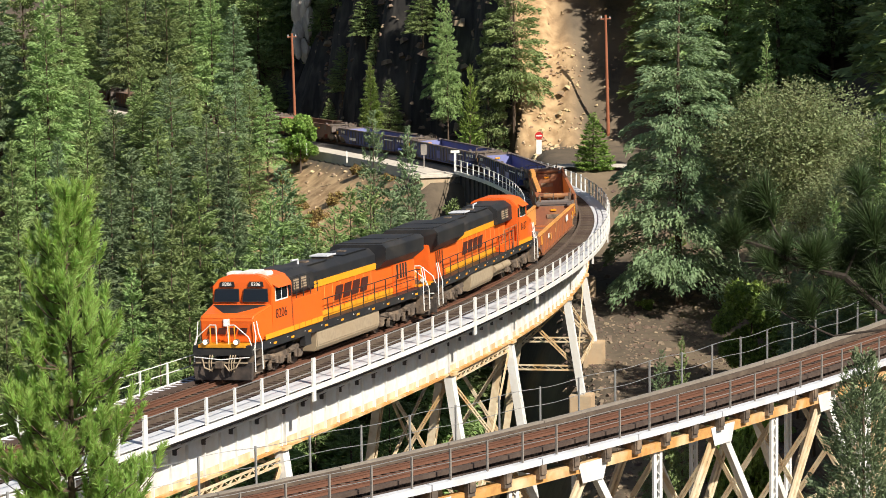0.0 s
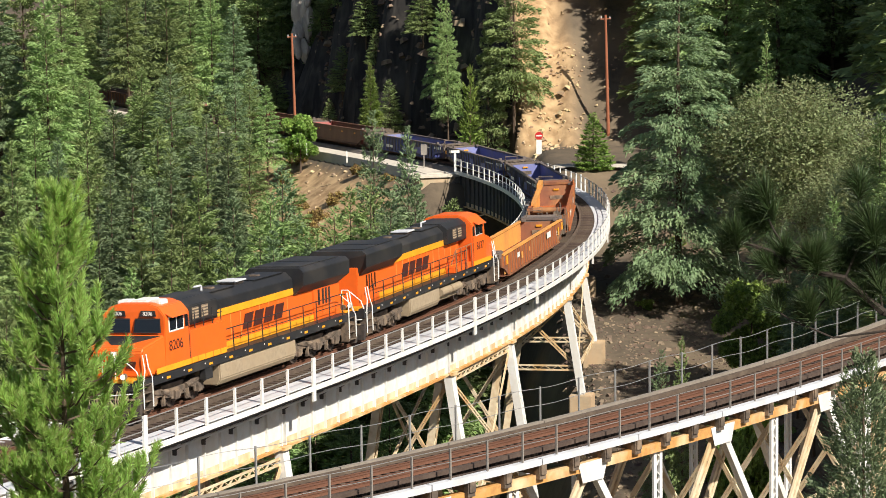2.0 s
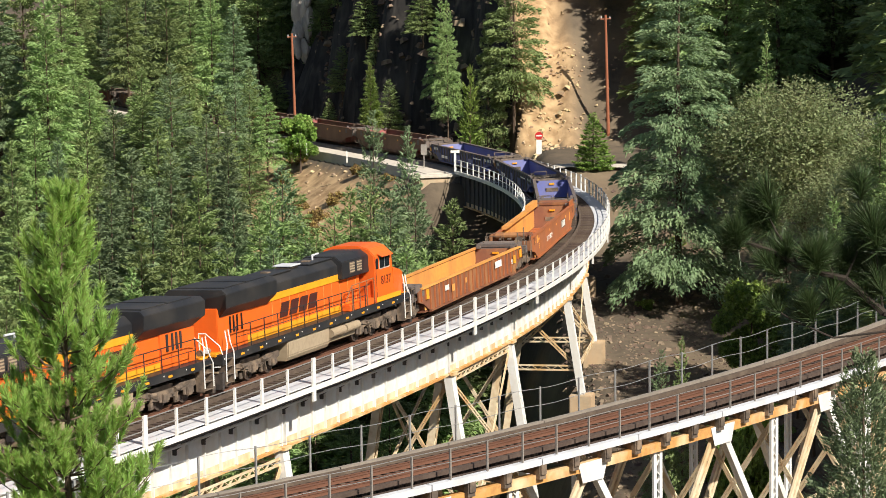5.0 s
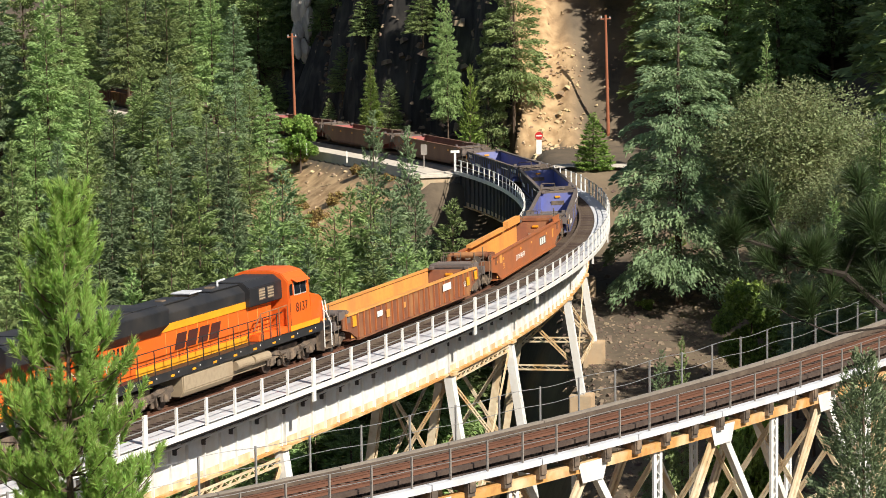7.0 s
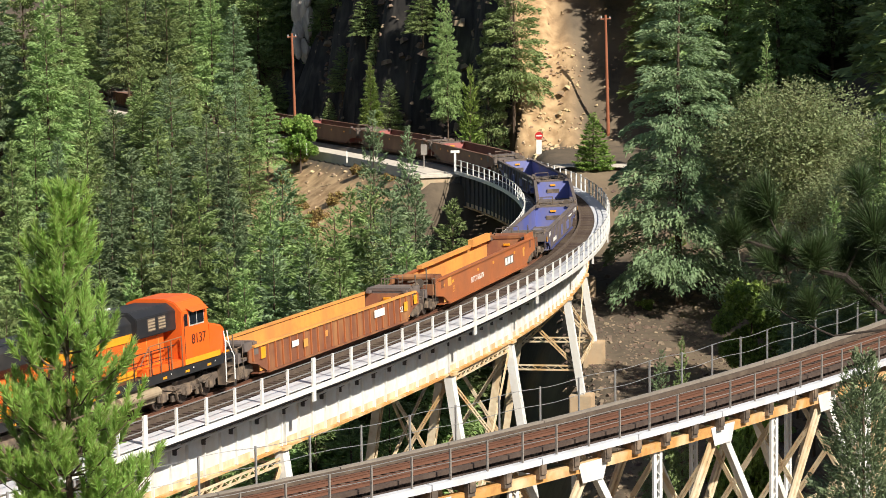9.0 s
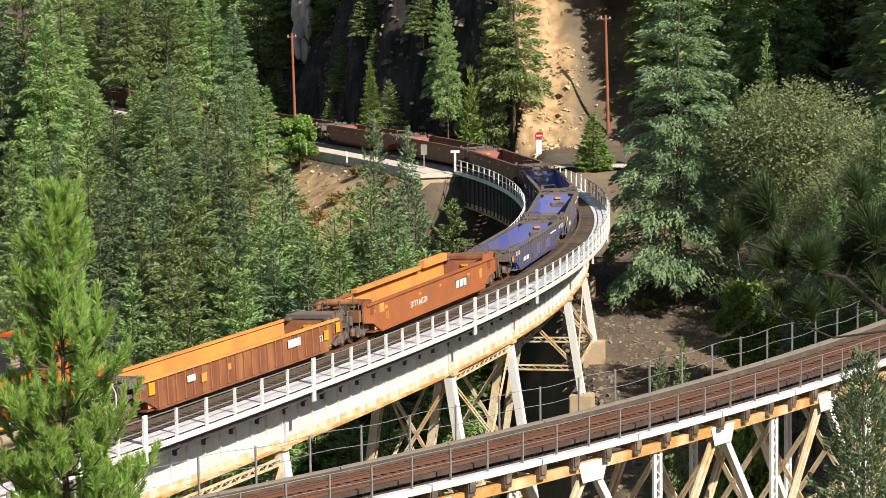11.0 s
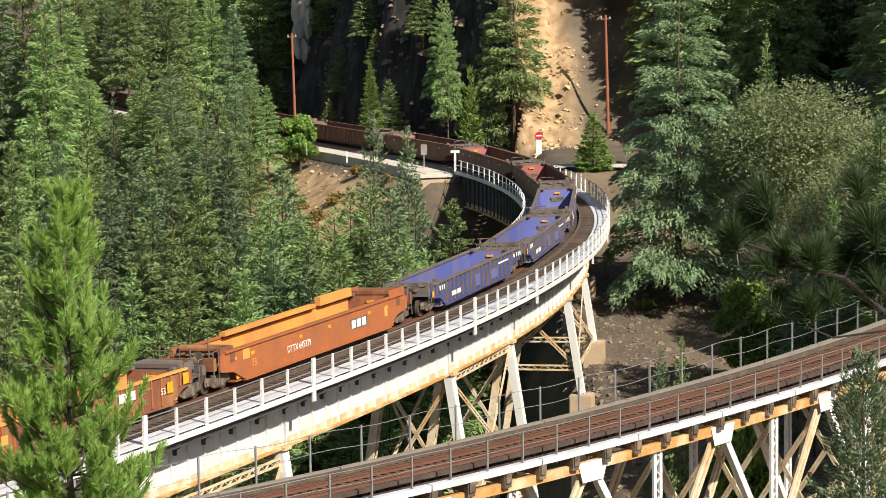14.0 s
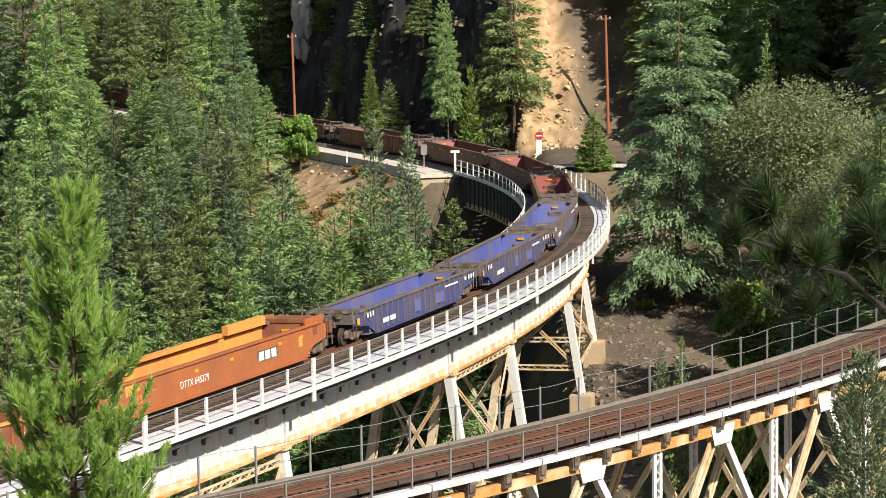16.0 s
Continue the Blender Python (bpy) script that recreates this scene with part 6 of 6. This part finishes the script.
def bridge_marker():
    p = on(END - 0.4, INN - 0.1, WZ)
    e = thing("track_marker", Matrix.Translation(p) @ Matrix.Rotation(0.2, 4, "Z"), "white T-shaped marker post at the bridge end", "marker post")
    part("post", cube(-0.1, 0.1, -0.06, 0.06, 0, 1.7), "white", e)
    part("head", cube(-0.42, 0.42, -0.08, 0.08, 1.7, 1.95, 0.02), "white", e)
    p = on(END + 7, -3.4, -0.35)
    e = thing("trackside_sign", Matrix.Translation(p) @ Matrix.Rotation(0.1, 4, "Z"), "grey back of a round-topped trackside sign", "sign")
    part("post", cube(-0.05, 0.05, -0.05, 0.05, -0.2, 2.0), "post", e)
    part("plate", cube(-0.3, 0.3, -0.09, -0.05, 1.2, 2.2, 0.06), "post", e)
    for s, lat in ((150, -7.0), (138, -7.1)):
        e = thing("reflector_post", Matrix.Translation(on(s, lat, -0.4)), "white roadside reflector post", "post", "reflector posts")
        part("stake", cube(-0.06, 0.06, -0.03, 0.03, -0.2, 1.0), "white", e)
    for x, y in ((25.5, 237.5), (29.1, 238.0), (20.5, 236.5)):
        z = ground(x, y)[0]
        e = thing("reflector_post", Matrix.Translation((x, y, z)), "white roadside reflector post", "post", "reflector posts")
        part("stake", cube(-0.08, 0.08, -0.03, 0.03, -0.2, 1.1), "white", e)


bridge_marker()


def hill_road():
    """The pale strip of road that crosses behind the bridge."""
    bm = bmesh.new()
    xs = np.linspace(6.5, 60, 40)
    rows = [[bm.verts.new((x, y, ground(x, y)[0] + 0.10 + (0.25 if y < 240 else 0.0))) for y in (236.0, 236.6, 238.2, 239.2)] for x in xs]
    for a, b in zip(rows, rows[1:]):
        for i in range(3):
            bm.faces.new((a[i], b[i], b[i + 1], a[i + 1]))
    tagged(part("road", bm, "gravel"), "pale gravel road along the foot of the hill", "road", kind="structure")


hill_road()


# ---- foreground pines ----
def needles(tufts, per, length, thick, seed, mat, fan=1.1):
    """Tufts of long needles: each tuft is a place, a direction and a size."""
    g = np.random.default_rng(seed)
    P, D, L = [], [], []
    for p, d, k in tufts:
        d = np.array(d) / np.linalg.norm(d)
        v = g.normal(0, 1, (per, 3))
        v /= np.linalg.norm(v, axis=1)[:, None]
        q = d + v * g.uniform(0.25, fan, (per, 1))
        q /= np.linalg.norm(q, axis=1)[:, None]
        P.append(np.array(p) + d * g.uniform(-0.5, 0.35, (per, 1)) * length * k)
        D.append(q)
        L.append(length * k * g.uniform(0.75, 1.15, per))
    P, D, L = np.concatenate(P), np.concatenate(D), np.concatenate(L)
    return spray_mesh("needles", P + D * L[:, None] * 0.4, D, L, np.full(len(L), thick), g.uniform(-1.5, 1.5, len(L)), mat)


def pine_tree():
    x, y = -4.2, 28.0
    z = ground(x, y)[0] - 0.2
    h = 17.55 - z
    e = thing("young_pine", Matrix.Translation((x, y, z)), "bright green young pine swaying close to the camera", "tree")
    rng = random.Random(21)
    trunk, tufts = bmesh.new(), []
    p = Vector((0, 0, -0.5))
    for i in range(10):
        q = Vector((rng.uniform(-0.02, 0.02), rng.uniform(-0.02, 0.02), -0.5 + (h + 0.4) * (i + 1) / 10))
        rod(trunk, p, q, 0.085 * (1 - i / 10.5), 8, 0.085 * (1 - (i + 1) / 10.5))
        p = q
    zz = h - 0.12
    tufts.append(((0, 0, h - 0.05), (0, 0, 1), 1.1))
    while zz > 0.6:
        down = h - zz
        reach = 0.10 + 0.245 * down if down < 3 else 0.835 + 0.09 * (down - 3)
        for b in range(8 if down > 0.5 else 6):
            a = rng.uniform(0, 6.28)
            l = reach * rng.uniform(0.55, 1.12)
            up = rng.uniform(0.35, 0.75)
            base, mid = Vector((0, 0, zz)), Vector((math.cos(a) * l * 0.6, math.sin(a) * l * 0.6, zz + l * 0.6 * up * 0.5))
            tip = Vector((math.cos(a) * l, math.sin(a) * l, zz + l * up))
            part("bough", rod(rod(bmesh.new(), base, mid, 0.014, 4, 0.010), mid, tip, 0.010, 4, 0.005), "bark", e)
            n = max(2, int(l / 0.13))
            for j in range(n):
                t = 0.25 + 0.75 * (j + 1) / n
                c = base.lerp(mid, t / 0.6) if t < 0.6 else mid.lerp(tip, (t - 0.6) / 0.4)
                side = Vector((rng.uniform(-1, 1), rng.uniform(-1, 1), rng.uniform(0.2, 1.0)))
                o = side * 0.10 * (1.3 - t * 0.6)
                aim = (tip - mid).normalized() * 0.45 + side.normalized() * 0.45 + Vector((0, 0, 0.75))
                for q in range(3):          # each shoot is a bottlebrush of three tufts
                    tufts.append((c + o + aim.normalized() * 0.075 * q, aim, rng.uniform(0.75, 1.05) * (1.0 - 0.12 * q)))
        zz -= rng.uniform(0.15, 0.23)
    part("trunk", trunk, "bark", e)
    part("needles", needles(tufts, 48, 0.15, 0.016, 4, "pine", 1.05), "pine", e)
    return e


def pine_bough():
    """The dark bough that hangs into the view, with long needles."""
    e = thing("pine_bough", pose(2.1, 14.0, 17.85), "dark drooping pine bough with long needles close to the camera", "branch")
    rng = random.Random(8)
    wood, tufts = bmesh.new(), []

    def limb(pts, r):
        for i, (p, q) in enumerate(zip(pts, pts[1:])):
            rod(wood, p, q, r * (1 - 0.8 * i / len(pts)), 6, r * (1 - 0.8 * (i + 1) / len(pts)))
    limb([(1.3, 0.2, 0.0), (0.34, 0, 0.305), (0.127, 0, 0.494), (-0.12, 0, 0.557), (-0.277, 0, 0.65), (-0.42, 0, 0.70), (-0.56, 0, 0.72)], 0.026)
    limb([(1.0, 0.1, 0.2), (0.34, 0, 0.195), (0.065, 0, 0.163), (-0.184, 0, 0.274), (-0.30, 0, 0.36)], 0.009)
    limb([(-0.12, 0, 0.557), (-0.26, 0, 0.76), (-0.33, 0, 0.90)], 0.008)
    limb([(0.127, 0, 0.494), (0.20, 0, 0.66), (0.27, 0, 0.78)], 0.008)
    limb([(0.06, 0, 0.52), (0.02, 0, 0.60), (0.0, 0, 0.66)], 0.007)
    limb([(0.34, 0, 0.305), (0.30, 0, 0.6), (0.20, 0, 0.98)], 0.007)
    limb([(0.127, 0, 0.494), (0.0, 0, 0.36), (-0.06, 0, 0.24)], 0.006)
    for x, z, k in ((-0.34, 0.90, 1.15), (-0.30, 0.84, 1.1), (-0.37, 0.82, 1.0), (-0.56, 0.72, 0.9), (-0.46, 0.72, 0.9), (0.018, 0.62, 1.1), (-0.05, 0.58, 1.0), (0.31, 0.76, 1.15), (0.26, 0.70, 1.1), (0.36, 0.66, 1.15), (0.20, 1.0, 0.8),
                    (-0.277, 0.58, 0.9), (-0.18, 0.60, 0.9), (0.12, 0.56, 1.0), (0.22, 0.52, 1.0), (0.32, 0.48, 1.1), (-0.05, 0.30, 0.9), (0.06, 0.36, 0.8), (0.28, 0.36, 0.9), (0.42, 0.86, 1.1), (-0.26, 0.34, 0.6)):
        for _ in range(2):
            tufts.append(((x + rng.uniform(-0.04, 0.04), rng.uniform(-0.1, 0.1), z + rng.uniform(-0.04, 0.04)), (rng.uniform(-0.8, 0.4), rng.uniform(-0.4, 0.4), rng.uniform(0.4, 1)), k))
    part("wood", wood, "shadedbark", e)
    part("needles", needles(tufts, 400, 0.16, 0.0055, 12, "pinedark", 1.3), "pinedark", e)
    return e


PINE = pine_tree()
BOUGH = pine_bough()


def sway():
    """The wind moves the pines in front."""
    rows, rows2 = [], []
    base, base2 = PINE.matrix_basis.copy(), BOUGH.matrix_basis.copy()
    for i in range(33):
        t = i * 0.5
        a = SWAY[i]
        rows.append((t, base @ Matrix.Rotation(radians(a), 4, "Y")))
        rows2.append((t, base2 @ pose(0, 0, 0.012 * math.sin(t * 2.1), 0, 0.5 * math.sin(t * 1.7), 0)))
    walk(PINE, rows)
    walk(BOUGH, rows2)


SWAY = [float(v) for v in np.interp(np.arange(33) * 0.5, (0, 1, 2, 3, 4, 6.5, 7.5, 8.5, 9, 11.5, 12, 13, 14, 15, 15.5, 16), (0.3, 0.1, -0.6, -0.2, -0.2, -0.25, 0.35, -0.2, -0.05, -0.75, -0.1, -0.65, 0.1, 1.5, 1.05, 0.7))]

motions()
